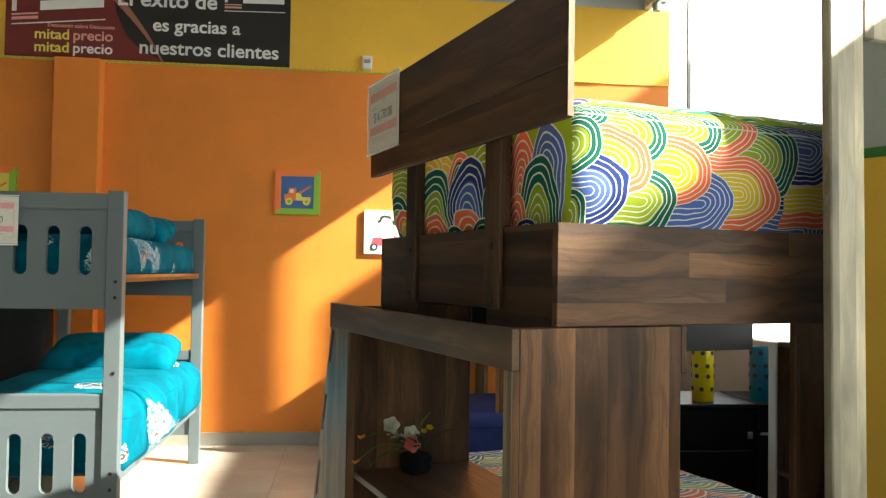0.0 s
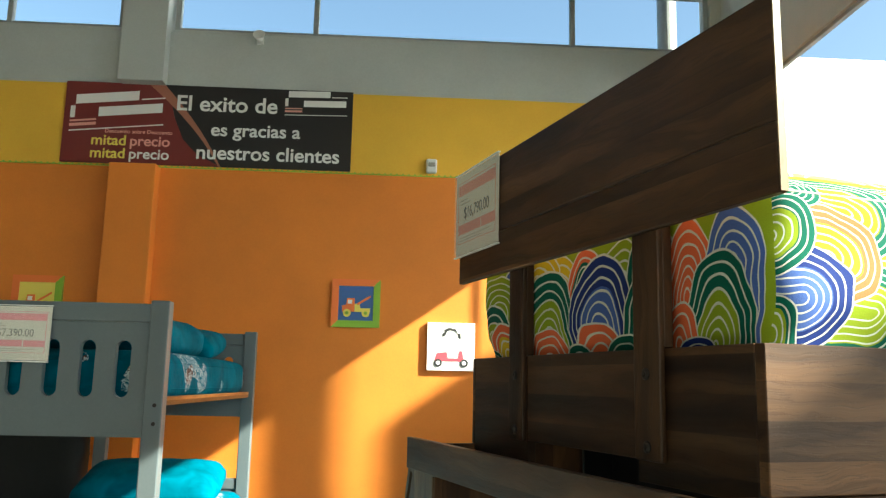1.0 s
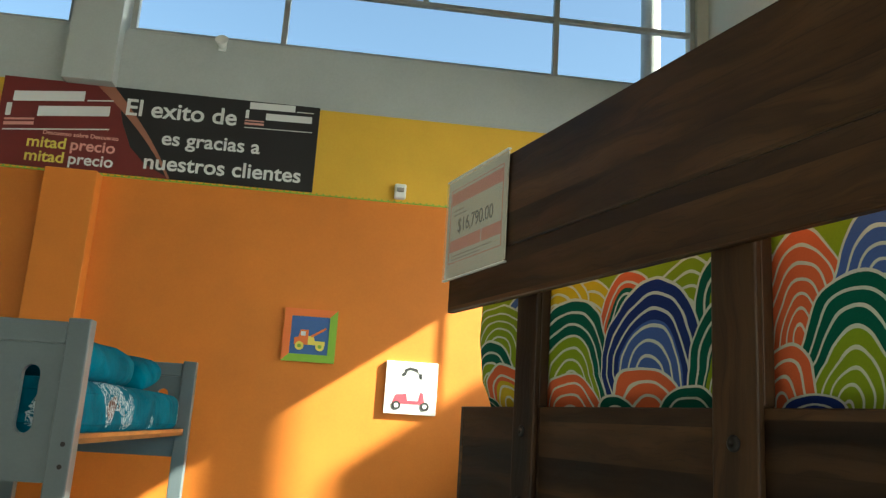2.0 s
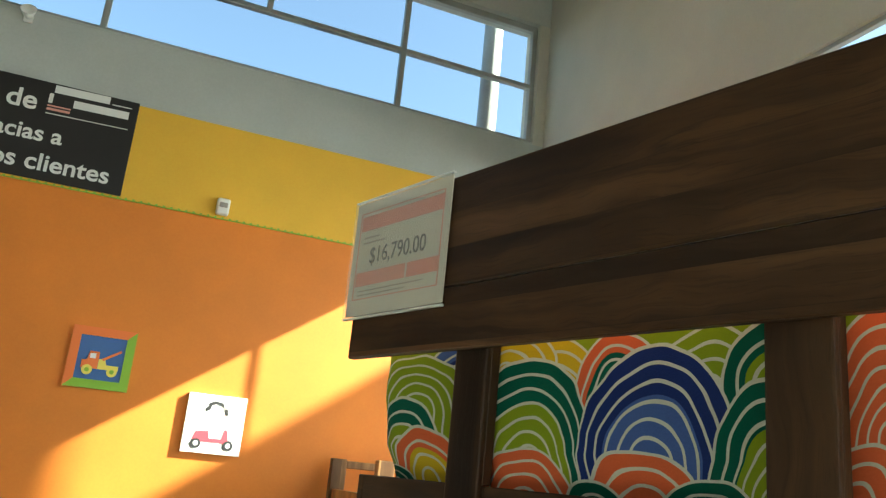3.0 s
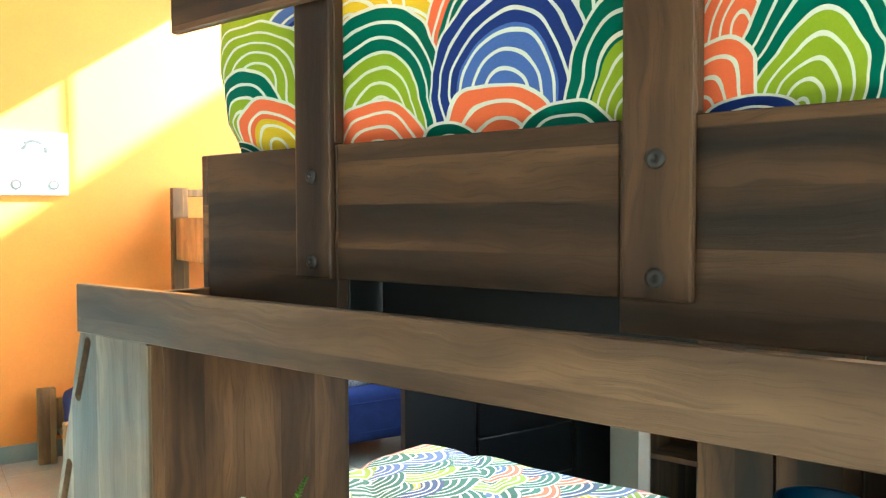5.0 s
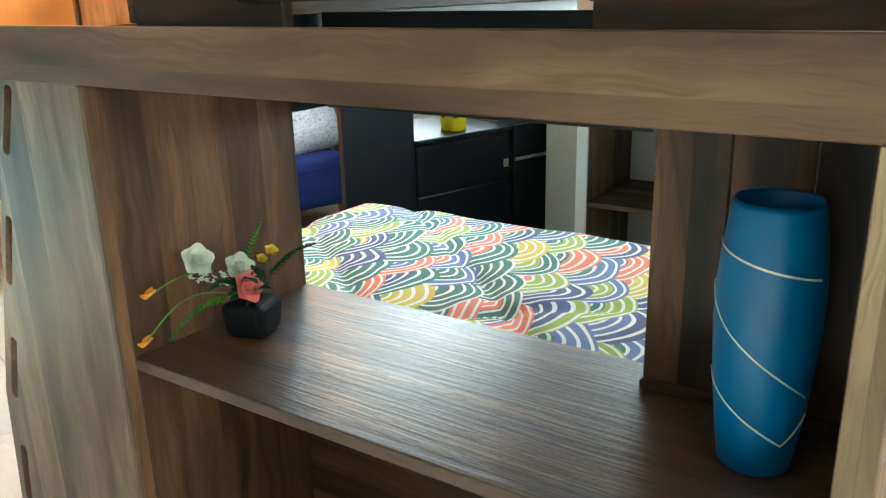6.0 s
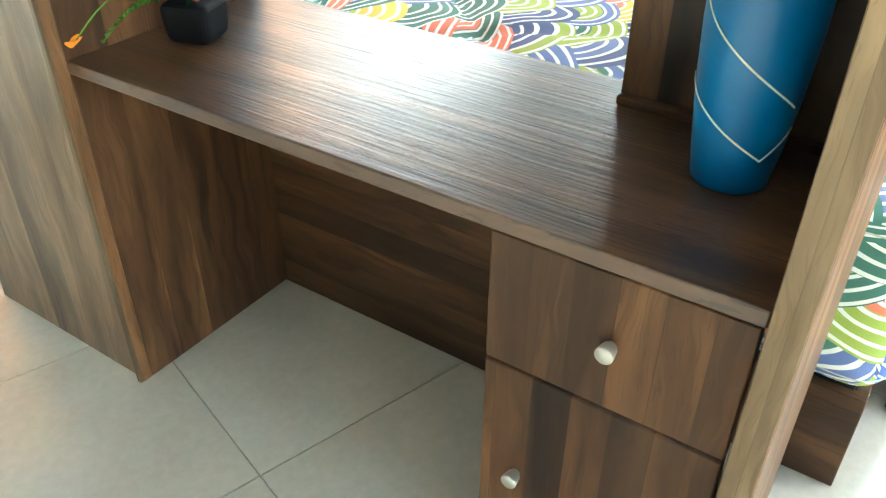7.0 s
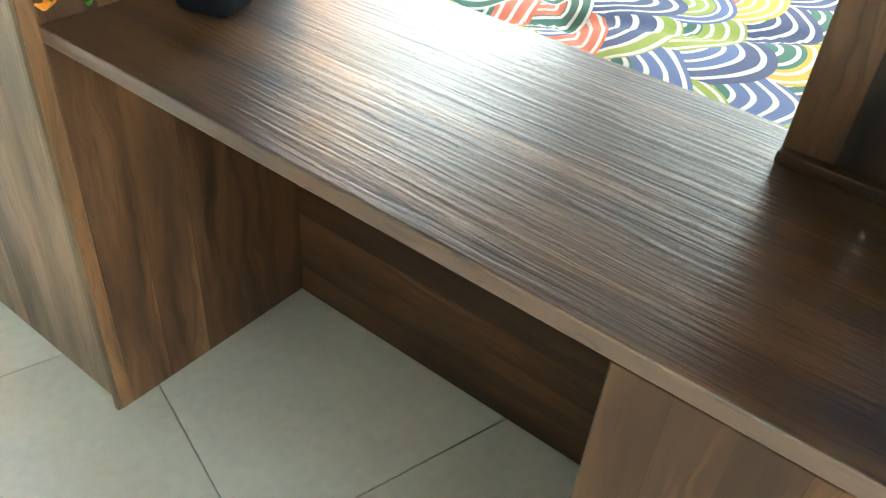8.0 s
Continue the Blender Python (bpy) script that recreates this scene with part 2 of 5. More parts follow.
def scallop_fabric(name, size, rot=0.0, share=0.2, lit_wash=0.0, thread=(0.74, 0.75, 0.66), count=8.3):
    """Overlapping scallops of printed arcs, in the plane of the UV map (metres)."""
    k = Net(name, 0.85)
    v = k.mapped(k.coords("UV"), (1 / size, 1 / size, 1), rot=(0, 0, rot))
    p = k.split(v)
    wob = k.split(k.noise(v, 0.7, 1, 0.5, 0.0, True))
    s = k.math("ADD", p[0], k.math("MULTIPLY_ADD", wob[0], 0.7, -0.35))
    t = k.math("ADD", p[1], k.math("MULTIPLY_ADD", wob[1], 0.7, -0.35))
    high, radius = 0.36, 0.66

    def row(offset):
        r = k.math("ADD", k.math("FLOOR", k.math("DIVIDE", t, high)), offset)
        half = k.math("MULTIPLY", k.math("MODULO", k.math("ABSOLUTE", r), 2.0), 0.5)
        jit = k.math("MULTIPLY_ADD", k.white(k.math("ADD", r, 7.3)), 0.3, -0.15)
        half = k.math("ADD", half, jit)
        i = k.math("FLOOR", k.math("ADD", k.math("SUBTRACT", s, half), 0.5))
        dx = k.math("SUBTRACT", s, k.math("ADD", i, half))
        dy = k.math("SUBTRACT", t, k.math("MULTIPLY", r, high))
        d = k.math("SQRT", k.math("ADD", k.math("MULTIPLY", dx, dx), k.math("MULTIPLY", dy, dy)))
        key = k.math("MULTIPLY_ADD", r, 17.31, k.math("MULTIPLY", i, 5.77))
        return d, key

    d0, k0 = row(0.0)
    d1, k1 = row(-1.0)
    pick = k.math("LESS_THAN", d1, radius)
    d = k.math("ADD", k.math("MULTIPLY", pick, d1), k.math("MULTIPLY", k.math("SUBTRACT", 1.0, pick), d0))
    key = k.math("ADD", k.math("MULTIPLY", pick, k1), k.math("MULTIPLY", k.math("SUBTRACT", 1.0, pick), k0))
    rings = k.math("FRACT", k.math("MULTIPLY_ADD", d, count, k.math("MULTIPLY", k.white(key), 0.6)))
    line = k.math("LESS_THAN", rings, share)
    cut = k.math("MULTIPLY_ADD", k.white(k.math("ADD", key, 2.2)), 0.34, 0.2)
    inner = k.math("LESS_THAN", d, cut)
    pal = [(0.0, (0.006, 0.145, 0.10)), (0.2, (0.34, 0.45, 0.025)), (0.38, (0.80, 0.17, 0.075)), (0.53, (0.085, 0.155, 0.42)),
           (0.66, (0.70, 0.52, 0.03)), (0.74, (0.006, 0.16, 0.11)), (0.90, (0.02, 0.05, 0.21))]
    ca = k.ramp(k.white(key), pal, True)
    cb = k.ramp(k.white(k.math("ADD", key, 11.9)), pal, True)
    c = k.mix(inner, ca, cb)
    c = k.mix(lit_wash, c, (0.72, 0.72, 0.60))
    c = k.mix(line, c, thread)
    weave = k.noise(k.coords("UV"), 260.0, 2)
    soft = k.noise(k.coords("UV"), 9.0, 3)
    k.colour(k.mix(0.10, c, weave, "OVERLAY"))
    k.bump(k.math("MULTIPLY_ADD", soft, 3.0, weave), 0.22, 0.004)
    k.b.inputs["Sheen Weight"].default_value = 0.03
    return k.m


fabric_big = scallop_fabric("scallop_quilt", 0.26, 0.0, 0.2, 0.0, (0.80, 0.81, 0.73))
# Lower quilt's print is paled to carry the strong window light on it.
fabric_low = scallop_fabric("scallop_quilt_lower_lit", 0.23, radians(180), 0.30, 0.10, (0.86, 0.87, 0.80), 8.0)
GREEN, LIME, CORAL = (0.003, 0.092, 0.058), (0.23, 0.31, 0.012), (0.66, 0.125, 0.045)
BLUE, NAVY, YELLOW = (0.062, 0.115, 0.34), (0.010, 0.025, 0.145), (0.56, 0.39, 0.015)


class FanPrint:
    """Large printed fans of thin pale rings, each laid over the ones before it; places in metres on one face of a block."""

    def __init__(self, name, origin, pitch, level=False):
        self.k = k = Net(name, 0.85)
        uv = k.coords("UV")
        p, w = k.split(uv), k.split(k.noise(uv, 6.0, 2, 0.5, 0.0, True))
        self.s = k.math("ADD", p[0], k.math("MULTIPLY_ADD", w[0], 0.05, -0.025 - origin[0]))
        self.t = k.math("ADD", p[1], k.math("MULTIPLY_ADD", w[1], 0.05, -0.025 - origin[1]))
        self.c, self.pitch, self.level, self.thread = (*LIME, 1), pitch, level, (0.58, 0.58, 0.50)

    def fan(self, s0, t0, rs, rt, outer, inner):
        k = self.k
        x = k.math("MULTIPLY_ADD", self.s, 1 / rs, -s0 / rs)
        y = k.math("MULTIPLY_ADD", self.t, 1 / rt, -t0 / rt)
        if self.level:
            reach, ax, ay = k.math("GREATER_THAN", x, -1.5), k.math("MAXIMUM", x, 0.0), y
        else:
            reach, ax, ay = k.math("GREATER_THAN", y, -1.5), x, k.math("MAXIMUM", y, 0.0)
        d = k.math("SQRT", k.math("ADD", k.math("MULTIPLY", ax, ax), k.math("MULTIPLY", ay, ay)))
        count = max(3, round(max(rs, rt) / self.pitch))
        ring = k.math("FRACT", k.math("MULTIPLY_ADD", d, -count, count + 0.0))
        line = k.math("LESS_THAN", ring, 0.22)
        body = k.mix(k.math("LESS_THAN", d, 0.60), outer, inner) if outer is not inner else outer
        body = k.mix(line, body, self.thread)
        self.c = k.mix(k.math("MULTIPLY", reach, k.math("LESS_THAN", d, 1.0)), self.c, body)

    def done(self):
        k = self.k
        uv = k.coords("UV")
        weave, soft = k.noise(uv, 260.0, 2), k.noise(uv, 9.0, 3)
        k.colour(k.mix(0.10, self.c, weave, "OVERLAY"))
        k.bump(k.math("MULTIPLY_ADD", soft, 3.0, weave), 0.22, 0.004)
        k.b.inputs["Specular IOR Level"].default_value = 0.2
        return k.m


def front_print():
    """Foot end of the upper mattress: y and z of the fans."""
    f = FanPrint("fan_quilt_end", (-2.085, -0.7695), 0.025)
    fan = f.fan
    fan(2.347, 1.765, 0.099, 0.132, NAVY, NAVY)
    fan(2.213, 1.731, 0.124, 0.163, YELLOW, YELLOW)
    fan(2.084, 1.808, 0.077, 0.090, CORAL, GREEN)
    fan(1.929, 1.798, 0.102, 0.095, LIME, LIME)
    fan(1.817, 1.791, 0.093, 0.108, GREEN, LIME)
    fan(2.30, 1.84, 0.10, 0.08, YELLOW, YELLOW)
    fan(2.45, 1.82, 0.09, 0.09, BLUE, NAVY)
    fan(2.761, 1.732, 0.120, 0.115, BLUE, BLUE)
    fan(2.547, 1.772, 0.152, 0.117, LIME, LIME)
    fan(2.341, 1.685, 0.091, 0.156, GREEN, LIME)
    fan(2.259, 1.656, 0.153, 0.206, GREEN, LIME)
    fan(2.014, 1.690, 0.132, 0.185, NAVY, BLUE)
    fan(1.829, 1.654, 0.100, 0.162, GREEN, LIME)
    fan(2.580, 1.674, 0.113, 0.128, GREEN, LIME)
    fan(2.518, 1.642, 0.101, 0.106, CORAL, YELLOW)
    fan(2.646, 1.628, 0.081, 0.040, GREEN, GREEN)
    fan(2.275, 1.598, 0.124, 0.104, CORAL, CORAL)
    fan(2.033, 1.616, 0.106, 0.103, CORAL, CORAL)
    fan(2.124, 1.609, 0.065, 0.058, GREEN, GREEN)
    fan(1.918, 1.609, 0.090, 0.071, GREEN, GREEN)
    fan(1.732, 1.727, 0.058, 0.135, YELLOW, YELLOW)
    fan(1.704, 1.730, 0.080, 0.165, CORAL, CORAL)
    fan(1.576, 1.781, 0.077, 0.116, BLUE, BLUE)
    fan(1.614, 1.625, 0.102, 0.193, GREEN, LIME)
    fan(1.723, 1.638, 0.058, 0.091, CORAL, CORAL)
    fan(1.668, 1.616, 0.062, 0.044, NAVY, NAVY)
    return f.done()


def side_print():
    """Long side of the upper mattress: x and z of the fans."""
    f = FanPrint("fan_quilt_side", (1.09, -0.7095), 0.017, True)
    fan = f.fan
    for i in range(6):
        for j in range(3):
            fan(2.95 - 0.22 * i + 0.10 * (j % 2), 1.64 + 0.115 * j, 0.13, 0.10, *((GREEN, LIME), (CORAL, YELLOW), (BLUE, BLUE), (NAVY, BLUE))[(i * 3 + j * 2) % 4])
    fan(1.653, 1.839, 0.164, 0.127, GREEN, LIME)
    fan(1.524, 1.923, 0.141, 0.093, CORAL, LIME)
    fan(1.594, 1.731, 0.151, 0.105, CORAL, YELLOW)
    fan(1.394, 1.902, 0.139, 0.077, GREEN, LIME)
    fan(1.461, 1.702, 0.115, 0.095, BLUE, BLUE)
    fan(1.372, 1.787, 0.115, 0.091, CORAL, YELLOW)
    fan(1.225, 1.879, 0.126, 0.089, GREEN, LIME)
    fan(1.275, 1.696, 0.112, 0.093, GREEN, LIME)
    fan(1.177, 1.790, 0.116, 0.096, CORAL, YELLOW)
    fan(1.104, 1.913, 0.078, 0.043, GREEN, GREEN)
    fan(1.124, 1.716, 0.116, 0.094, NAVY, BLUE)
    fan(1.052, 1.838, 0.105, 0.079, GREEN, LIME)
    fan(1.066, 1.656, 0.062, 0.070, GREEN, LIME)
    return f.done()


fabric_front, fabric_side = front_print(), side_print()


def cloth(name, base, vary=0.12, fold=7.0):
    k = Net(name, 0.85)
    v = k.coords()
    big, weave = k.noise(v, fold, 3, 0.5, 0.8), k.noise(v, 240.0, 2)
    c = k.ramp(big, [(0.3, tuple(x * (1 - vary) for x in base)), (0.7, tuple(min(1, x * (1 + vary)) for x in base))])
    k.colour(k.mix(0.1, c, weave, "OVERLAY"))
    k.bump(k.math("MULTIPLY_ADD", big, 3.0, weave), 0.35, 0.008)
    k.b.inputs["Specular IOR Level"].default_value = 0.12
    return k.m


def sprigged(name, base, mark, scale, share):
    k = Net(name, 0.85)
    v = k.coords()
    q = k.n.new("ShaderNodeTexVoronoi")
    k.put(q.inputs["Vector"], k.mapped(v, (scale, scale, scale)))
    spots = k.math("LESS_THAN", k.math("ADD", q.outputs["Distance"], k.math("MULTIPLY", k.noise(v, scale * 3, 3), 0.5)), share)
    k.colour(k.mix(spots, base, mark))
    k.bump(k.noise(v, 8.0, 3), 0.4, 0.008)
    return k.m


teal_cloth = cloth("teal_cover", (0.0, 0.115, 0.175), 0.3)
def printed_cover(name, base):
    """Teal cover with scattered white and brown printed motifs."""
    k = Net(name, 0.85)
    v = k.coords()
    big, weave = k.noise(v, 6.0, 3, 0.5, 0.8), k.noise(v, 240.0, 2)
    c = k.ramp(big, [(0.3, tuple(x * 0.7 for x in base)), (0.7, tuple(x * 1.3 for x in base))])
    scrib = k.noise(v, 16.0, 3, 0.6, 2.5)
    zone = k.math("GREATER_THAN", k.noise(v, 2.3, 1), 0.63)
    line = k.math("MULTIPLY", zone, k.math("LESS_THAN", k.math("ABSOLUTE", k.math("SUBTRACT", scrib, 0.52)), 0.035))
    blot = k.math("MULTIPLY", zone, k.math("GREATER_THAN", k.noise(v, 9.0, 2, 0.4, 0.5), 0.62))
    c = k.mix(blot, c, (0.12, 0.05, 0.035))
    c = k.mix(line, c, (0.66, 0.72, 0.74))
    k.colour(k.mix(0.1, c, weave, "OVERLAY"))
    k.bump(k.math("MULTIPLY_ADD", big, 3.0, weave), 0.45, 0.010)
    k.b.inputs["Specular IOR Level"].default_value = 0.12
    return k.m


teal_print = printed_cover("teal_printed_cover", (0.0, 0.115, 0.175))
navy_cloth = cloth("navy_sheet", (0.022, 0.035, 0.13))
floral_cloth = sprigged("white_floral_pillowcase", (0.52, 0.50, 0.48), (0.10, 0.06, 0.06), 24.0, 0.60)
dotted_cloth = sprigged("white_dotted_cover", (0.76, 0.72, 0.66), (0.42, 0.12, 0.09), 38.0, 0.42)


# ---- building helpers ----
def box(bm, x0, x1, y0, y1, z0, z1, bevel=0.0, seg=1):
    r = bmesh.ops.create_cube(bm, size=1.0)
    vs = r["verts"]
    for v in vs:
        v.co = Vector((x0 + (v.co.x + 0.5) * (x1 - x0), y0 + (v.co.y + 0.5) * (y1 - y0), z0 + (v.co.z + 0.5) * (z1 - z0)))
    if bevel:
        es = list({e for v in vs for e in v.link_edges})
        bmesh.ops.bevel(bm, geom=es, offset=bevel, segments=seg, affect="EDGES", profile=0.5)
    return bm


def a_box(x0, x1, y0, y1, z0, z1, bevel=0.002, seg=1):
    return box(bmesh.new(), x0, x1, y0, y1, z0, z1, bevel, seg)


def mesh_of(name, bm, mat, smooth=False):
    bm.normal_update()
    me = bpy.data.meshes.new(name)
    bm.to_mesh(me)
    bm.free()
    me.materials.append(mat)
    if smooth:
        for p in me.polygons:
            p.use_smooth = True
    return me


def part(name, bm, mat, parent=None, label="", smooth=False):
    ob = new(name, mesh_of(name, bm, mat, smooth))
    ob.parent = parent
    if label:
        ob["label"] = label
    return ob


def thing(name, label, category, m=None, group="", kind=""):
    ob = new(name)
    ob.empty_display_size = 0.1
    if m is not None:
        ob.matrix_world = m
    return tagged(ob, label, category, group, kind)


def setting(name, bm, mat, label, category, m=None):
    ob = part(name, bm, mat)
    if m is not None:
        ob.matrix_world = m
    return tagged(ob, label, category, kind="structure")


def cyl(bm, r0, r1, z0, z1, n=24, x=0.0, y=0.0):
    bmesh.ops.create_cone(bm, cap_ends=True, segments=n, radius1=r0, radius2=r1, depth=z1 - z0, matrix=Matrix.Translation((x, y, (z0 + z1) / 2)))
    return bm


def lathe(profile, n=48):
    """A turned body from (radius, height) pairs."""
    bm = bmesh.new()
    rings = [[bm.verts.new((r * math.cos(2 * math.pi * i / n), r * math.sin(2 * math.pi * i / n), z)) for i in range(n)] for r, z in profile]
    for a, b in zip(rings, rings[1:]):
        for i in range(n):
            bm.faces.new((a[i], a[(i + 1) % n], b[(i + 1) % n], b[i]))
    bm.faces.new(rings[0][::-1])
    bm.faces.new(rings[-1])
    return bm


def slab_outline(pts, x0, x1):
    """A board from an outline of (y, z) points, between x0 and x1."""
    bm = bmesh.new()
    f = bm.faces.new([bm.verts.new((x0, y, z)) for y, z in pts])
    r = bmesh.ops.extrude_face_region(bm, geom=[f])
    for v in r["geom"]:
        if isinstance(v, bmesh.types.BMVert):
            v.co.x = x1
    bmesh.ops.recalc_face_normals(bm, faces=bm.faces)
    return bm


def cushion(sx, sy, sz, puff=0.5, nx=28, ny=28, nz=8, rough=0.006, seed=0.0, edge=0.06):
    """A stuffed block centred on x and y, resting on z = 0, with rounded edges and uneven faces."""
    bm = bmesh.new()
    bmesh.ops.create_cube(bm, size=2.0)
    bmesh.ops.subdivide_edges(bm, edges=[e for e in bm.edges if abs(e.verts[0].co.x - e.verts[1].co.x) > 1], cuts=nx, use_grid_fill=True)
    bmesh.ops.subdivide_edges(bm, edges=[e for e in bm.edges if abs(e.verts[0].co.y - e.verts[1].co.y) > 1], cuts=ny, use_grid_fill=True)
    bmesh.ops.subdivide_edges(bm, edges=[e for e in bm.edges if abs(e.verts[0].co.z - e.verts[1].co.z) > 1], cuts=nz, use_grid_fill=True)
    hx, hy, hz = sx / 2, sy / 2, sz / 2
    uv = bm.loops.layers.uv.new("UVMap")
    for f in bm.faces:
        nrm = f.normal
        ax = max(range(3), key=lambda i: abs(nrm[i]))
        for lp in f.loops:
            c = lp.vert.co
            x, y, z = c.x * hx, c.y * hy, c.z * hz
            lp[uv].uv = ((y, z + hx) if ax == 0 else (x + 3.1, z + hy + 0.4) if ax == 1 else (x + 1.7, y + hz))
    for v in bm.verts:
        p = Vector((v.co.x * hx, v.co.y * hy, v.co.z * hz))
        q = Vector((max(-hx + edge, min(hx - edge, p.x)), max(-hy + edge, min(hy - edge, p.y)), max(-hz + min(edge, hz * 0.95), min(hz - min(edge, hz * 0.95), p.z))))
        d = p - q
        if d.length > 1e-9:
            p = q + d.normalized() * min(edge, hz * 0.95)
        swell = (1 - v.co.x ** 4) * (1 - v.co.y ** 4)
        p.z += puff * sz * swell * (0.5 if v.co.z > 0 else -0.1) * abs(v.co.z)
        w = noise.noise(p * 5.0 + Vector((seed, seed * 2, 0))) * rough + noise.noise(p * 13.0 + Vector((0, seed, 3))) * rough * 0.4
        p += p.normalized() * w
        p.z += hz
        v.co = p
    return bm


def text_mesh(words, size, mat, name, parent, m, extrude=0.001, align="LEFT", squash=1.0, bold=0.0):
    cu = bpy.data.curves.new(name, "FONT")
    cu.body, cu.size, cu.extrude, cu.align_x, cu.offset = words, size, extrude, align, bold
    tmp = bpy.data.objects.new(name, cu)
    scene.collection.objects.link(tmp)
    me = bpy.data.meshes.new_from_object(tmp.evaluated_get(bpy.context.evaluated_depsgraph_get()))
    bpy.data.objects.remove(tmp)
    me.materials.clear()
    me.materials.append(mat)
    ob = new(name, me)
    ob.parent = parent
    ob.matrix_local = m @ Matrix.Diagonal((squash, 1, 1, 1))
    return ob


def single_letters(line, mat, parent, place):
    """Split a line of lettering into one object for each letter."""
    bm = bmesh.new()
    bm.from_mesh(line.data)
    bm.verts.ensure_lookup_table()
    seen, islands = set(), []
    for v in bm.verts:
        if v in seen:
            continue
        stack, group = [v], []
        seen.add(v)
        while stack:
            q = stack.pop()
            group.append(q)
            for e in q.link_edges:
                o = e.other_vert(q)
                if o not in seen:
                    seen.add(o)
                    stack.append(o)
        islands.append([min(p.co.x for p in group), max(p.co.x for p in group), group])
    islands.sort(key=lambda g: g[0])
    letters = []
    for lo, hi, group in islands:
        if letters and lo < letters[-1][0] - 0.002:
            letters[-1] = (max(hi, letters[-1][0]), letters[-1][1] + group)
        else:
            letters.append((hi, group))
    for hi, group in letters:
        inside = {v: i for i, v in enumerate(group)}
        me = bpy.data.meshes.new("letter")
        me.from_pydata([v.co[:] for v in group], [], [[inside[v] for v in f.verts] for f in bm.faces if f.verts[0] in inside])
        me.materials.append(mat)
        ob = new("letter", me)
        ob.parent = parent
        ob.matrix_local = place
    bm.free()
    bpy.data.objects.remove(line)


def flat(name, base, rough=0.5):
    k = Net(name, rough)
    v = k.coords()
    k.colour(k.mix(0.05, (*base, 1), k.noise(v, 40.0, 3), "OVERLAY"))
    return k.m


# ---- the room (u along the orange wall, v towards it) ----
WALL_V, RIGHT_U, LEFT_U, REAR_V, ROOF = 6.94, 2.70, -6.5, -5.0, 6.2
BAND_LO, BAND_HI, SILL, HEAD = 3.265, 3.965, 4.46, 5.62

floor_bm = a_box(LEFT_U - 0.3, RIGHT_U + 0.3, REAR_V - 0.3, WALL_V + 0.3, -0.12, -0.006, 0)
floor = setting("floor", floor_bm, grout, "grey-beige glazed tile floor with dark joints", "floor", ROOM)

back = thing("wall_back", "tall orange wall with yellow band and white top", "wall", ROOM, kind="structure")
part("orange_field", a_box(LEFT_U, RIGHT_U + 0.25, WALL_V, WALL_V + 0.25, 0, BAND_LO, 0), orange_paint, back, "orange painted wall")
part("yellow_band", a_box(LEFT_U, RIGHT_U + 0.25, WALL_V - 0.012, WALL_V + 0.25, BAND_LO, BAND_HI, 0), yellow_paint, back, "yellow painted band")
part("white_field", a_box(LEFT_U, RIGHT_U + 0.25, WALL_V, WALL_V + 0.25, BAND_HI, SILL, 0), white_paint, back, "off-white wall under the high window")
part("head_field", a_box(LEFT_U, RIGHT_U + 0.25, WALL_V, WALL_V + 0.25, HEAD, ROOF, 0), white_paint, back)
part("corner_pier", a_box(2.60, RIGHT_U + 0.25, WALL_V, WALL_V + 0.25, SILL, HEAD, 0), cream_paint, back)
part("middle_pier", a_box(-2.43, -2.07, WALL_V - 0.02, WALL_V + 0.25, BAND_HI + 0.002, HEAD, 0), white_paint, back)
part("left_pier", a_box(LEFT_U, -5.6, WALL_V, WALL_V + 0.25, SILL, HEAD, 0), white_paint, back)
part("column", a_box(-2.435, -2.065, WALL_V - 0.14, WALL_V - 0.001, 0, BAND_LO, 0.004), orange_paint, back, "orange painted column")
part("upper_column", a_box(-2.435, -2.065, WALL_V - 0.14, WALL_V - 0.022, BAND_HI + 0.003, HEAD, 0.004), white_paint, back, "white column")
base = setting("baseboard", a_box(LEFT_U, RIGHT_U - 0.01, WALL_V - 0.012, WALL_V - 0.001, 0, 0.11, 0.002), paint("baseboard_tile", (0.30, 0.28, 0.24), 0.3, 0.08), "grey tile baseboard", "baseboard", ROOM)


def high_window(name, u0, u1, bars, mid, high_bars=()):
    w = thing(name, "high window with grey metal frame, weathered putty", "window", ROOM, kind="structure")
    v0, v1, f = WALL_V + 0.05, WALL_V + 0.10, 0.045
    part("window_sill", a_box(u0, u1, WALL_V + 0.002, v0, SILL + 0.001, SILL + 0.02, 0.003), white_paint, w)
    for z0, z1 in ((SILL + 0.001, SILL + 0.06), (HEAD - 0.06, HEAD - 0.001)):
        part("frame_rail", a_box(u0 + 0.001, u1 - 0.001, v0, v1, z0, z1, 0.004), frame_paint, w)
    edges = [u0 + f / 2] + bars + [u1 - f / 2]
    for u in edges:
        foot = mid if u in high_bars else SILL + 0.02
        part("frame_stile", a_box(u - f / 2, u + f / 2, v0 - 0.004, v1 + 0.004, foot, HEAD - 0.02, 0.004), frame_paint, w)
    part("glazing_bar", a_box(u0 + 0.01, u1 - 0.01, v0 - 0.002, v1 + 0.002, mid - 0.02, mid + 0.02, 0.004), frame_paint, w)
    lows = [u for u in edges if u not in high_bars]
    for row, z0, z1 in ((lows, SILL + 0.06, mid - 0.02), (edges, mid + 0.02, HEAD - 0.06)):
        for a, b in zip(row, row[1:]):
            p = part("pane", a_box(a + f / 2, b - f / 2, v0 + 0.022, v0 + 0.026, z0, z1, 0), pane_glass, w)
            p.visible_shadow = False
    return w


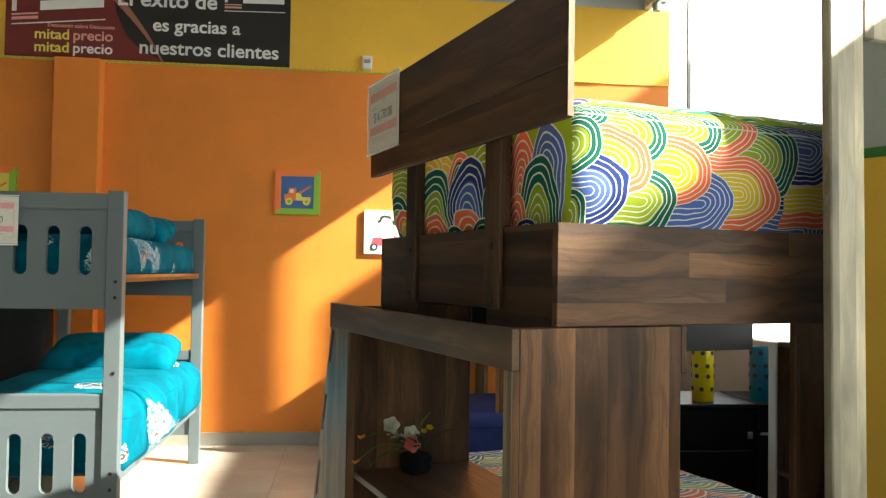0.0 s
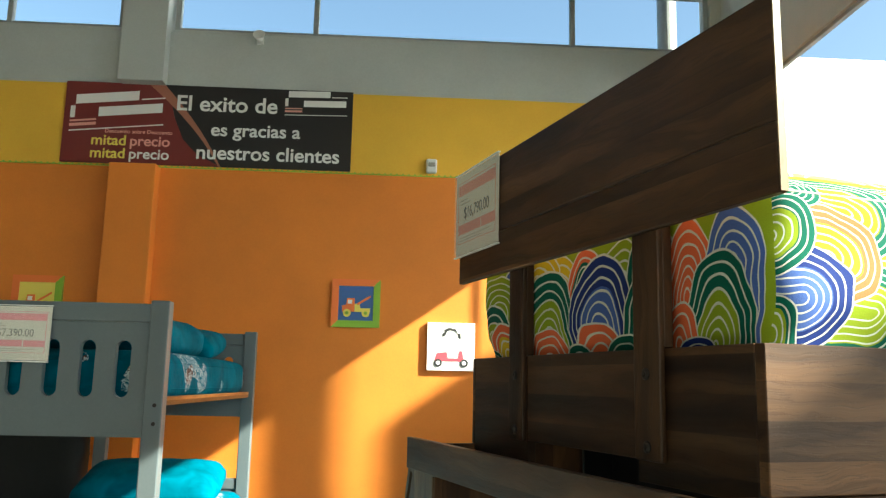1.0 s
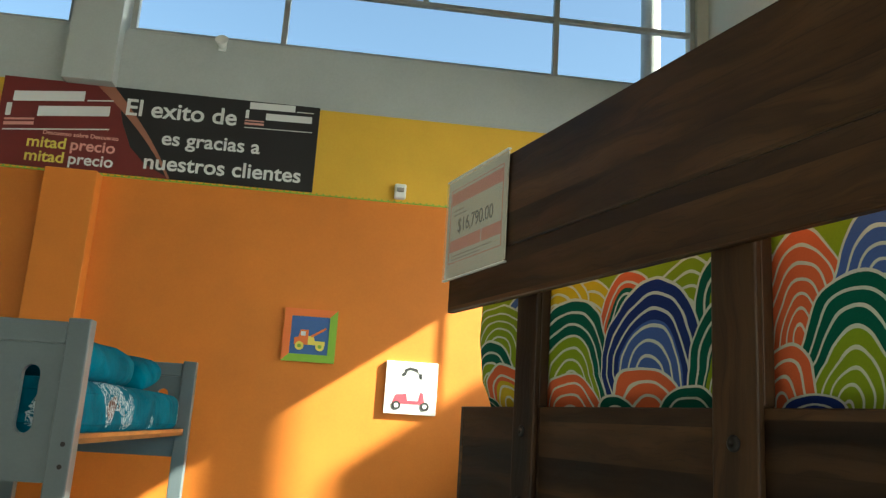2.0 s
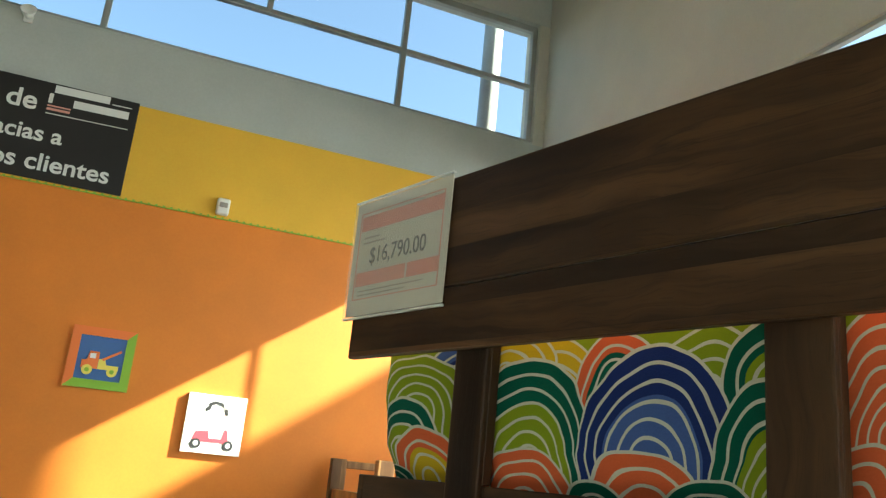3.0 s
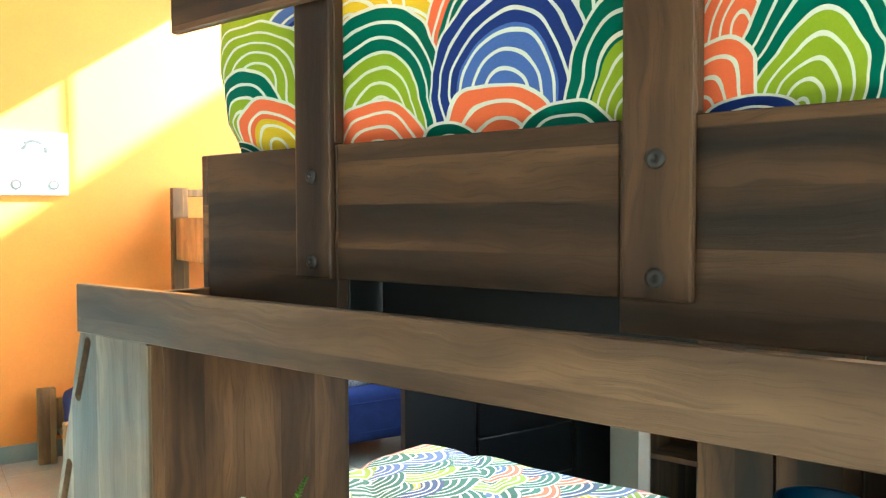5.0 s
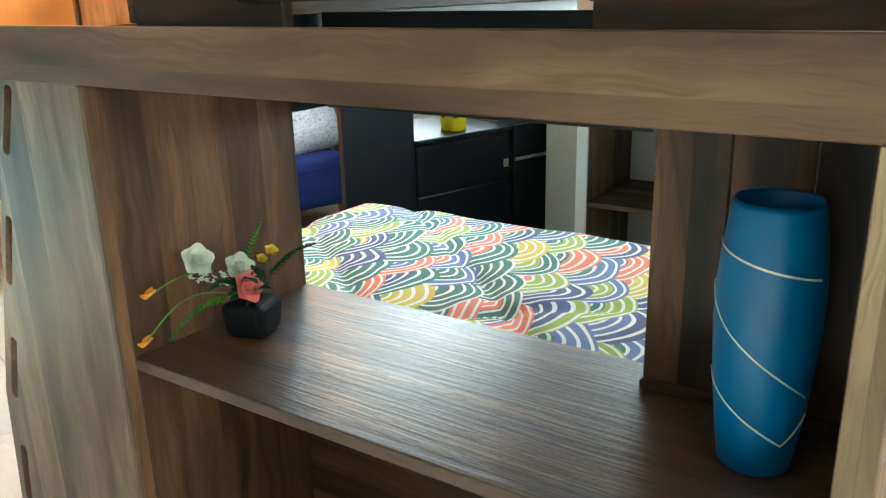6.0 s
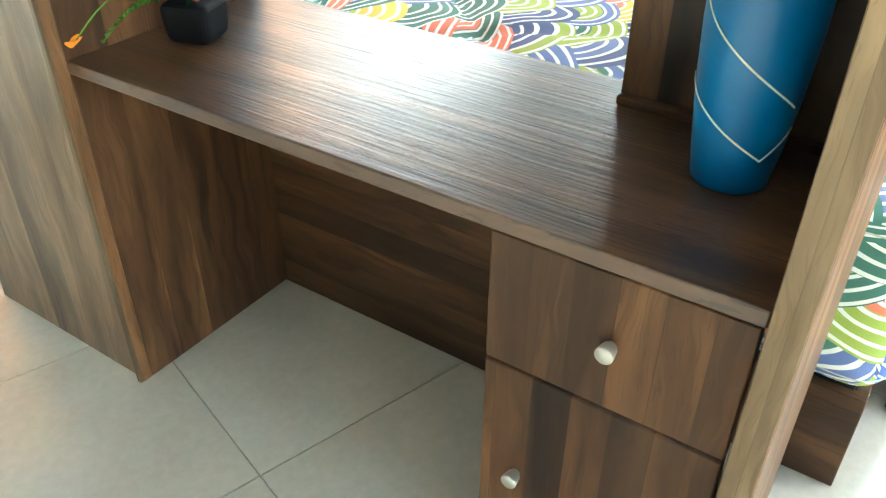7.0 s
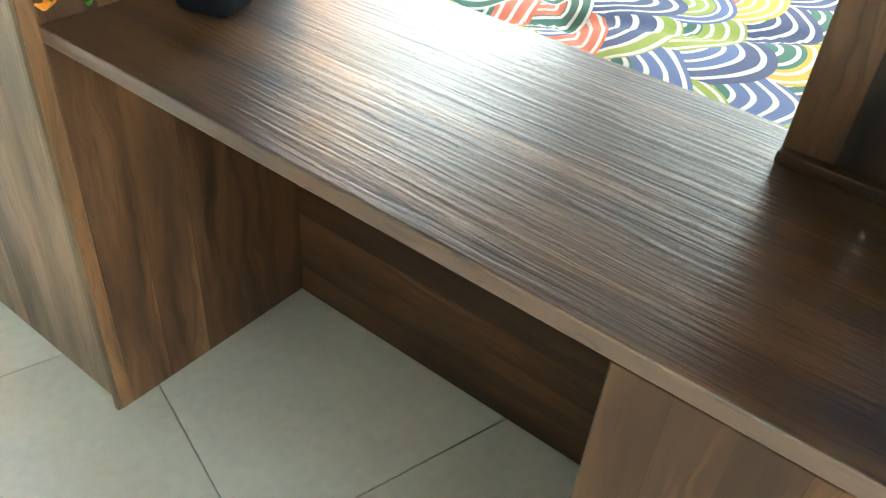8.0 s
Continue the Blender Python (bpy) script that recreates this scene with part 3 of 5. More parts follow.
high_window("window_1", -2.055, 2.60, [-0.86, 0.26, 1.38], 5.02, (0.26,))
high_window("window_2", -5.6, -2.48, [-4.5, -3.44], 5.02)

# right wall: shop front glass under a deep lintel
right = thing("wall_right", "cream wall above a shop front of glass", "wall", ROOM, kind="structure")
FRONT_TOP = 3.97
part("lintel", a_box(RIGHT_U, RIGHT_U + 0.06, REAR_V, WALL_V - 0.001, FRONT_TOP, ROOF, 0), cream_paint, right, "cream painted lintel wall")
part("pier", a_box(RIGHT_U - 0.10, RIGHT_U - 0.001, 3.86, 4.20, 0, 1.5, 0.004), cream_paint, right, "short cream pier")
part("low_wall", a_box(RIGHT_U, RIGHT_U + 0.06, REAR_V, WALL_V - 0.001, 0, 1.10, 0), cream_paint, right)
shop = thing("window_3", "shop front of large clear panes, dark slim joints", "window", ROOM, kind="structure")
for v in (6.02, 2.9, -0.4, -3.4):
    part("mullion", a_box(RIGHT_U + 0.03, RIGHT_U + 0.06, v - 0.012, v + 0.012, 1.101, FRONT_TOP, 0.002), frame_paint, shop)
part("head_rail", a_box(RIGHT_U + 0.02, RIGHT_U + 0.058, REAR_V, WALL_V - 0.15, FRONT_TOP - 0.03, FRONT_TOP - 0.001, 0.003), frame_paint, shop)

# Left wall is out of view; distance and grey are set to cut bounce.
left = setting("wall_left", a_box(LEFT_U - 0.25, LEFT_U, REAR_V, WALL_V + 0.25, 0, ROOF, 0), paint("grey_side_wall", (0.30, 0.32, 0.31), 0.7), "unseen side wall, grey to limit bounced light", "wall", ROOM)
# Rear wall is out of view; its opening is made up to admit light.
rear = thing("wall_rear", "unseen rear wall with a wide opening added for fill light", "wall", ROOM, kind="structure")
for u0, u1, z0, z1 in ((LEFT_U - 0.25, -2.0, 0, ROOF), (2.45, RIGHT_U + 0.06, 0, ROOF), (-2.0, 2.45, 0, 0.4), (-2.0, 2.45, 3.9, ROOF)):
    part("wall_field", a_box(u0, u1, REAR_V - 0.25, REAR_V, z0, z1, 0), cream_paint, rear)
ceil = setting("ceiling", a_box(LEFT_U - 0.25, RIGHT_U + 0.25, REAR_V - 0.25, WALL_V + 0.25, ROOF, ROOF + 0.2, 0), ceiling_paint, "plain white ceiling", "ceiling", ROOM)

# part-height display wall beside the shop front
stub = thing("wall_display", "part-height wall, yellow below a green stripe, grey above", "wall", ROOM, kind="structure")
part("yellow_field", a_box(2.58, 2.66, 1.18, 1.75, 0, 2.02, 0.003), yellow_paint, stub, "yellow painted lower wall")
part("green_stripe", a_box(2.575, 2.66, 1.18, 1.75, 2.021, 2.06, 0.003), paint("green_stripe_paint", (0.05, 0.22, 0.04), 0.5), stub, "green stripe")
part("grey_field", a_box(2.58, 2.66, 1.18, 1.75, 2.061, 3.0, 0.003), white_paint, stub, "grey painted upper wall")

# outside: made-up glowing blocks whose heights and gaps shape the sun patches
ground = setting("ground", a_box(RIGHT_U + 0.3, 400, -400, 400, -0.3, -0.02, 0), street_paint, "pale street outside the shop", "ground", ROOM)
sun_blocks = thing("backdrop", "glowing white blocks added outside to cut the sun to shape", "backdrop", ROOM, kind="structure")
part("wall", a_box(10.0, 16.0, 2.64, 30.0, 0, 1.35 + 7.0, 0.02), glow_white, sun_blocks)
part("low_wing", a_box(10.002, 15.0, -1.6, 2.639, 0, 0.66 + 7.0, 0.02), glow_white, sun_blocks)
part("far_wing", a_box(10.0, 16.0, -40.0, -1.601, 0, 8.15, 0.02), glow_white, sun_blocks)
part("far_haze", a_box(70.0, 72.0, -120.0, 160.0, 0, 34.0, 0), glow_white, sun_blocks, "glowing white sheet added for the overexposed distance")
part("far_haze", a_box(12.0, 69.9, 58.0, 60.0, 0, 27.0, 0), glow_white, sun_blocks, "glowing white sheet added for the overexposed distance")
part("pillar", a_box(9.93, 9.99, 2.27, 2.54, 0, 9.6, 0.02), glow_white, sun_blocks, "added white post that shades the sun patch")
column = thing("outside_pipe", "grey round pipe outside the high window", "pipe", ROOM)
part("pipe", cyl(bmesh.new(), 0.09, 0.09, 3.0, 6.6, 24, 2.42, WALL_V + 0.62), frame_paint, column)


# ---- loft bed with desk ----
loft = thing("loft_bed", "dark walnut loft bed with built-in desk and drawers", "loft bed")
FX, RY0, RY1, LY0, LY1 = 0.90, 1.437, 1.478, 2.703, 2.723
TOPZ = 1.383
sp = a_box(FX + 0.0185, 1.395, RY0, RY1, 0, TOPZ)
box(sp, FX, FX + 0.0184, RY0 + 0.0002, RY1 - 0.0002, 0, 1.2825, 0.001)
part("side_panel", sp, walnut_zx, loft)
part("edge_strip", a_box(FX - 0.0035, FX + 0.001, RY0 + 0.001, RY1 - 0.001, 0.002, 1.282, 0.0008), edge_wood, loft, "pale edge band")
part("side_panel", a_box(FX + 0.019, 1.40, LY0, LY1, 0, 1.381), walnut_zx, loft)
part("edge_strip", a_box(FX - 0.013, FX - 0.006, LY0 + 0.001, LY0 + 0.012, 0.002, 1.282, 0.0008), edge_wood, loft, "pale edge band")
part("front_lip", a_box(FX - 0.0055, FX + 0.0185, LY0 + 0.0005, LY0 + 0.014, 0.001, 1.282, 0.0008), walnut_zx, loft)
part("top_rail", a_box(FX - 0.004, FX + 0.018, RY0 + 0.0005, 2.987, 1.283, TOPZ, 0.002), drift_y, loft, "greyed walnut top rail")


part("rail_end", a_box(1.3955, 1.413, RY0, RY1, 1.262, TOPZ, 0.002), walnut_zx, loft)


def ladder_panel():
    """Tapered board with rounded hand slots cut through along its sloping edge."""
    pts = [(2.732, 0.0), (3.26, 0.0), (3.232, 0.3), (3.205, 0.56), (2.985, 1.2815), (2.732, 1.2815)]
    bm = slab_outline(pts, FX + 0.002, FX + 0.024)
    return bm


def slot_cutter(y, z0, z1, lean):
    pts = []
    w = 0.013
    for i in range(9):
        a = math.pi * i / 8
        pts.append((y + w * math.cos(a), z1 - w + w * math.sin(a)))
    for i in range(9):
        a = math.pi + math.pi * i / 8
        pts.append((y + lean + w * math.cos(a), z0 + w + w * math.sin(a)))
    return slab_outline(pts, FX - 0.05, FX + 0.08)


def cut_out(ob, cutters):
    for c in cutters:
        me = bpy.data.meshes.new("cutter")
        c.to_mesh(me)
        c.free()
        tool = bpy.data.objects.new("cutter", me)
        scene.collection.objects.link(tool)
        mod = ob.modifiers.new("cut", "BOOLEAN")
        mod.operation, mod.solver, mod.object = "DIFFERENCE", "EXACT", tool
        done = bpy.data.meshes.new_from_object(ob.evaluated_get(bpy.context.evaluated_depsgraph_get()))
        ob.modifiers.remove(mod)
        bpy.data.objects.remove(tool)
        ob.data = done


lp = part("ladder_panel", ladder_panel(), sheen_walnut, loft, "walnut ladder panel with slots, grey sheen put into its colour")
bpy.context.view_layer.update()
cut_out(lp, [slot_cutter(2.955, 1.135, 1.275, 0.045), slot_cutter(3.045, 0.845, 1.005, 0.045), slot_cutter(3.125, 0.555, 0.715, 0.04), slot_cutter(3.18, 0.265, 0.425, 0.02)])

part("desk_top", a_box(FX + 0.016, 1.40, RY1 + 0.001, LY0 - 0.001, 0.737, 0.762, 0.003, 2), walnut_top, loft, "brushed dark walnut desk top")
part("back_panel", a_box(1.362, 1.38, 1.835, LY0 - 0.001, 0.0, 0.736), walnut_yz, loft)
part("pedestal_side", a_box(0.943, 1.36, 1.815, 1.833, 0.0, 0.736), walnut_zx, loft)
for kind_, z0, z1, ky, kz in (("drawer", 0.515, 0.732, 1.649, 0.625), ("door", 0.02, 0.509, 1.767, 0.303)):
    d = part(kind_, a_box(0.922, 0.942, 1.484, 1.832, z0, z1, 0.002), walnut_zy, loft, "walnut " + kind_ + " front")
    kb = lathe([(0.007, 0), (0.007, 0.004), (0.0105, 0.006), (0.0125, 0.020), (0.0128, 0.024), (0.0120, 0.0255)], 28)
    bmesh.ops.rotate(kb, verts=kb.verts, cent=(0, 0, 0), matrix=Matrix.Rotation(radians(-90), 3, "Y"))
    bmesh.ops.translate(kb, verts=kb.verts, vec=(0.922, ky, kz))
    part("knob", kb, nickel, d, "satin round metal knob", True)
for i, (a, b) in enumerate(((1.480, 1.592), (1.5945, 1.712), (1.7145, 1.833))):
    part("hutch_board", a_box(1.318, 1.336, a, b, 0.763, 1.385, 0.0015), walnut_zy, loft, "dark upright board")
part("hutch_ledge", a_box(1.30, 1.3175, RY1 + 0.002, 1.833, 0.763, 0.778, 0.002), walnut_yz, loft)

# upper bed box
BX, BY0, BY1, BZ0, BZ1, BX1 = 1.02, 1.44, 2.72, 1.386, 1.640, 3.0
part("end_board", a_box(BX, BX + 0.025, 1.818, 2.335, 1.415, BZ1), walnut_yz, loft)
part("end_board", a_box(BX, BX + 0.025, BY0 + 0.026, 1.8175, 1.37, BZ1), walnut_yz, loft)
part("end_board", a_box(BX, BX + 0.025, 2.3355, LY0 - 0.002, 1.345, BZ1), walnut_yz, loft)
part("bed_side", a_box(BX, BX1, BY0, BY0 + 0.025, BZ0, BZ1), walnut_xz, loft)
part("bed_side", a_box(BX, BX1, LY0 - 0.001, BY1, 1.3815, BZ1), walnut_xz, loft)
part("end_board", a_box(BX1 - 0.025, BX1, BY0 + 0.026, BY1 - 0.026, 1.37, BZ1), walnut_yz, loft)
part("bed_base", a_box(BX + 0.03, BX1 - 0.03, BY0 + 0.026, BY1 - 0.026, 1.455, 1.475), black_paint, loft, "dark slatted base")
part("leg_panel", a_box(1.80, 2.10, BY0 + 0.002, BY0 + 0.024, 0, BZ0 - 0.001), walnut_zx, loft)
part("leg_panel", a_box(2.9, 2.925, BY0 + 0.03, 1.72, 0, 1.369), walnut_zy, loft)
part("cross_beam", a_box(1.50, 1.53, 1.90, BY1 - 0.03, 1.17, 1.384), black_paint, loft, "black cross beam")
part("side_skirt", a_box(1.405, 2.89, LY0, BY1, 1.17, 1.381), black_paint, loft, "black side skirt")
# guard rail on two uprights
RX0, RX1 = 0.985, 1.004
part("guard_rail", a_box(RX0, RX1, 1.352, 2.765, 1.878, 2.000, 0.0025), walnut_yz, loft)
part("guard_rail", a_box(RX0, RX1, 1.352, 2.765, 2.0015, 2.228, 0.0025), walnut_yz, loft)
part("edge_strip", a_box(RX0 + 0.001, RX1 - 0.001, 1.3485, 1.3518, 1.880, 2.226, 0.0008), edge_wood, loft, "pale edge band")
for y0, y1 in ((1.716, 1.808), (2.338, 2.424)):
    ub = a_box(RX1 + 0.0005, BX - 0.0005, y0, y1, 1.415, 1.99, 0.004, 2)
    box(ub, BX - 0.002, BX + 0.021, y0 + 0.0005, y1 - 0.0005, BZ1 + 0.001, 1.985, 0.003, 2)
    up = part("upright", ub, walnut_post, loft)
    for z in (1.443, 1.588):
        bb = lathe([(0.0125, 0), (0.0125, 0.002), (0.009, 0.0045), (0.004, 0.0045), (0.004, 0.001)], 20)
        bmesh.ops.rotate(bb, verts=bb.verts, cent=(0, 0, 0), matrix=Matrix.Rotation(radians(-90), 3, "Y"))
        bmesh.ops.translate(bb, verts=bb.verts, vec=(RX1 + 0.0005, (y0 + y1) / 2, z))
        part("bolt", bb, metal_bolt, up, "dark bolt head", True)


seam_thread = cloth("seam_thread", (0.55, 0.56, 0.46), 0.1, 60)


def seam_loop(me, z, r=0.0022):
    """A thin cord lying round a stuffed body at one height."""
    bm = bmesh.new()
    bm.from_mesh(me)
    cut = bmesh.ops.bisect_plane(bm, geom=bm.verts[:] + bm.edges[:] + bm.faces[:], plane_co=(0, 0, z), plane_no=(0, 0, 1))["geom_cut"]
    loop = sorted((v.co.copy() for v in cut if isinstance(v, bmesh.types.BMVert)), key=lambda c: math.atan2(c.y, c.x))
    bm.free()
    out = bmesh.new()
    rings = []
    for c in loop:
        away = Vector((c.x, c.y, 0)).normalized()
        rings.append([out.verts.new(c + away * r * math.cos(a) + Vector((0, 0, r * math.sin(a)))) for a in (0, 1.26, 2.51, 3.77, 5.03)])
    for a, b in zip(rings, rings[1:] + rings[:1]):
        for i in range(5):
            out.faces.new((a[i], b[i], b[(i + 1) % 5], a[(i + 1) % 5]))
    return out


def quilted(name, sx, sy, sz, at, mats, seed, label, puff=0.12, rough=0.012, bulge=9.0, grooves=(), end_mat=None):
    bm = cushion(sx, sy, sz, puff, 60, 80, 14, rough, seed, 0.075)
    for a, b in grooves:
        a, b = Vector(a) - Vector(at[:2]), Vector(b) - Vector(at[:2])
        way = (b - a).normalized()
        for v in bm.verts:
            if v.co.z > sz * 0.5:
                d = abs((v.co.xy - a).cross(way))
                v.co.z -= 0.012 * math.exp(-(d / 0.022) ** 2) - 0.003 * math.exp(-((d - 0.09) / 0.05) ** 2)
    for v in bm.verts:
        if v.co.z > bulge:
            k_ = min(1.0, (v.co.z - bulge) / 0.06)
            v.co.y += 0.035 * k_ * max(-1, min(1, v.co.y / (sy * 0.45)))
            v.co.x -= 0.012 * k_ if v.co.x < -sx * 0.4 else 0.0
    me = mesh_of(name, bm, mats[0], True)
    for m in mats[1:] + ((end_mat,) if end_mat else ()):
        me.materials.append(m)
    for p in me.polygons:
        n = p.normal
        if abs(n.y) > max(abs(n.x), abs(n.z)):
            p.material_index = len(mats) - 1 if len(mats) > 1 else 0
        elif end_mat is not None and n.x < -0.6:
            p.material_index = len(mats)
    ob = new(name, me)
    ob.matrix_world = pose(*at)
    for z in (0.05, sz * 0.90):
        part("seam", seam_loop(me, z), seam_thread, ob, "stitched pale seam", True)
    return tagged(ob, label, "mattress")


quilted("upper_mattress", 1.90, 1.22, 0.485, (2.01, 2.085, 1.477), (fabric_big, fabric_side), 1.0, "thick mattress in bright scallop-print quilt on loft bed", 0.12, 0.014, 0.175, (), fabric_front)

# lower bed
low = thing("lower_bed", "low walnut bed frame under the loft bed", "bed frame")
part("side_rail", a_box(1.47, 1.495, 1.34, 3.47, 0.0, 0.235), walnut_yz, low)
part("side_rail", a_box(2.53, 2.555, 1.34, 3.47, 0.0, 0.235), walnut_yz, low)
part("end_rail", a_box(1.4955, 2.5295, 1.34, 1.365, 0.02, 0.235), walnut_xz, low)
part("end_rail", a_box(1.4955, 2.5295, 3.445, 3.47, 0.02, 0.235), walnut_xz, low)
part("base_board", a_box(1.4955, 2.5295, 1.366, 3.444, 0.19, 0.235), black_paint, low)
quilted("lower_mattress", 1.12, 2.16, 0.38, (2.01, 2.40, 0.236), (fabric_low, fabric_big), 5.0, "mattress in scallop-print quilt on the low bed", 0.1, 0.01, 9.0, (((2.516, 3.195), (1.767, 2.367)), ((1.755, 2.351), (1.968, 2.074)), ((2.092, 3.344), (1.93, 3.129))))


# ---- vase and flowers on the desk ----
def vase_mat():
    k = Net("blue_glazed_vase", 0.42)
    v = k.coords()
    fine = k.noise(v, 60, 3)
    c = k.ramp(k.noise(v, 5, 3), [(0.3, (0.0, 0.10, 0.26)), (0.7, (0.0, 0.135, 0.33))])
    k.colour(c)
    k.bump(fine, 0.05, 0.002)
    return k.m


vase_blue = vase_mat()
vase = thing("vase", "tall blue ceramic vase with thin cream lines, on desk", "vase", pose(1.173, 1.611, 0.7625))
PROFILE = [(round(r * 0.82, 4), round(z * 0.905, 4)) for r, z in ((0.056, 0.0), (0.062, 0.004), (0.069, 0.05), (0.080, 0.14), (0.087, 0.24), (0.087, 0.30), (0.081, 0.37), (0.072, 0.425), (0.069, 0.435), (0.064, 0.432), (0.067, 0.40), (0.076, 0.34), (0.06, 0.30))]
part("body", lathe(PROFILE, 64), vase_blue, vase, "", True)
cream_line = flat("cream_line", (0.72, 0.70, 0.58), 0.5)


def radius_at(z):
    for (r0, z0), (r1, z1) in zip(PROFILE[:9], PROFILE[1:9]):
        if z0 <= z <= z1:
            return r0 + (r1 - r0) * (z - z0) / (z1 - z0)
    return 0.06


def ring_line(z_of, a0, a1, name):
    bm = bmesh.new()
    n, last = 40, None
    for i in range(n + 1):
        a = a0 + (a1 - a0) * i / n
        z = z_of(i / n)
        r = radius_at(z) + 0.0008
        pair = [bm.verts.new((r * math.cos(a), r * math.sin(a), z - 0.0016)), bm.verts.new((r * math.cos(a), r * math.sin(a), z + 0.0016))]
        if last:
            bm.faces.new((last[0], pair[0], pair[1], last[1]))
        last = pair
    r = bmesh.ops.extrude_face_region(bm, geom=bm.faces[:])
    for v in r["geom"]:
        if isinstance(v, bmesh.types.BMVert):
            v.co.x *= 1.012
            v.co.y *= 1.012
    bmesh.ops.recalc_face_normals(bm, faces=bm.faces)
    part(name, bm, cream_line, vase, "thin cream line")


ring_line(lambda s: 0.334 - 0.036 * s, radians(105), radians(250), "line")
ring_line(lambda s: 0.273 - 0.145 * s ** 0.85, radians(105), radians(250), "line")
ring_line(lambda s: 0.142 - 0.086 * min(s / 0.75, 1) + 0.155 * max(0, s - 0.75), radians(105), radians(265), "line")

leaf_dark = cloth("dark_leaf", (0.03, 0.075, 0.035), 0.3, 30)
leaf_light = cloth("fern_leaf", (0.10, 0.24, 0.035), 0.3, 30)
petal_white = cloth("cream_petal", (0.76, 0.76, 0.60), 0.06, 30)
petal_pink = cloth("coral_petal", (0.80, 0.24, 0.20), 0.15, 30)
petal_orange = cloth("orange_petal", (0.75, 0.26, 0.03), 0.15, 30)
petal_yellow = cloth("yellow_petal", (0.80, 0.55, 0.05), 0.1, 30)

flowers = thing("flower_arrangement", "artificial roses and ferns in a square black pot on desk", "plant", pose(1.125, 2.592, 0.7625, 0, 0, 18))
pot = bmesh.new()
box(pot, -0.05, 0.05, -0.05, 0.05, 0, 0.075, 0.018, 4)
for v in pot.verts:
    k_ = 0.86 + 0.14 * v.co.z / 0.075
    v.co.x *= k_
    v.co.y *= k_
part("pot", pot, pot_black, flowers, "matt black square pot")


def petal(bm, at, turn, length, width, cup):
    """One cupped petal or leaf with thickness, growing along +y from at."""
    grid = []
    for j in range(6):
        s = j / 5
        w = width * math.sin(math.pi * min(0.97, 0.12 + 0.86 * s)) ** 0.7
        row = []
        for i in range(5):
            q = i / 2 - 1
            row.append(Vector((q * w / 2, s * length, cup * (s * s) * length + abs(q) ** 2 * w * 0.25)))
        grid.append(row)
    m = Matrix.Translation(at) @ turn
    for lift in (0.0, -0.0006):
        vs = [[bm.verts.new(m @ (p + Vector((0, 0, lift)))) for p in row] for row in grid]
        for a, b in zip(vs, vs[1:]):
            for i in range(4):
                bm.faces.new((a[i], a[i + 1], b[i + 1], b[i]) if lift == 0 else (a[i + 1], a[i], b[i], b[i + 1]))


def rose(at, r, mat, label, tilt=(0, 0), rng=None):
    bm = bmesh.new()
    base_turn = Euler((radians(tilt[0]), radians(tilt[1]), 0)).to_matrix().to_4x4()
    for ring, (n, up, ln) in enumerate(((5, 0.15, 1.0), (5, 0.55, 0.9), (4, 0.95, 0.75), (3, 1.3, 0.6))):
        for i in range(n):
            a = 2 * math.pi * (i + ring * 0.37) / n
            turn = base_turn @ Euler((0, 0, a)).to_matrix().to_4x4() @ Euler((up, 0, 0)).to_matrix().to_4x4()
            petal(bm, at, turn, r * ln, r * 1.05 * ln, 0.35)
    part("rose", bm, mat, flowers, label, True)


rose(Vector((-0.030, -0.004, 0.108)), 0.037, petal_pink, "coral pink rose", (60, -35))
rose(Vector((-0.012, 0.016, 0.140)), 0.034, petal_white, "cream rose", (40, -35))
rose(Vector((-0.055, 0.082, 0.166)), 0.036, petal_white, "cream rose", (45, -45))
rose(Vector((0.035, -0.035, 0.165)), 0.016, petal_yellow, "small yellow bloom", (30, -20))
rose(Vector((0.02, -0.02, 0.152)), 0.013, petal_yellow, "small yellow bloom", (30, -20))


def stem(points, r, mat, name="stem"):
    cu = bpy.data.curves.new(name, "CURVE")
    cu.dimensions, cu.bevel_depth, cu.bevel_resolution = "3D", r, 2
    sp = cu.splines.new("POLY")
    sp.points.add(len(points) - 1)
    for q, p in zip(sp.points, points):
        q.co = (*p, 1)
    tmp = bpy.data.objects.new(name, cu)
    scene.collection.objects.link(tmp)
    me = bpy.data.meshes.new_from_object(tmp.evaluated_get(bpy.context.evaluated_depsgraph_get()))
    bpy.data.objects.remove(tmp)
    me.materials.clear()
    me.materials.append(mat)
    ob = new(name, me)
    ob.parent = flowers
    return ob


def arc(a, b, lift, n=10):
    a, b = Vector(a), Vector(b)
    return [a.lerp(b, i / n) + Vector((0, 0, lift * math.sin(math.pi * i / n))) for i in range(n + 1)]


def fern(a, b, lift, size, mat):
    pts = arc(a, b, lift, 14)
    stem(pts, 0.0009, mat)
    bm = bmesh.new()
    for i, p in enumerate(pts[2:]):
        ahead = (Vector(b) - Vector(a)).normalized()
        side = ahead.cross(Vector((0, 0, 1))).normalized()
        for sgn in (-1, 1):
            way = (side * sgn + ahead * 0.6).normalized()
            turn = way.to_track_quat("Y", "Z").to_matrix().to_4x4()
            petal(bm, p, turn, size * (1.15 - i / 16), size * 0.42, 0.1)
    part("fern_frond", bm, mat, flowers, "green fern frond", True)


fern((-0.02, 0.03, 0.085), (-0.12, 0.115, 0.025), 0.02, 0.020, leaf_light)
fern((0.02, -0.02, 0.10), (0.10, -0.10, 0.165), 0.015, 0.018, leaf_dark)
fern((0.0, 0.01, 0.12), (0.065, 0.0, 0.215), 0.01, 0.014, leaf_light)
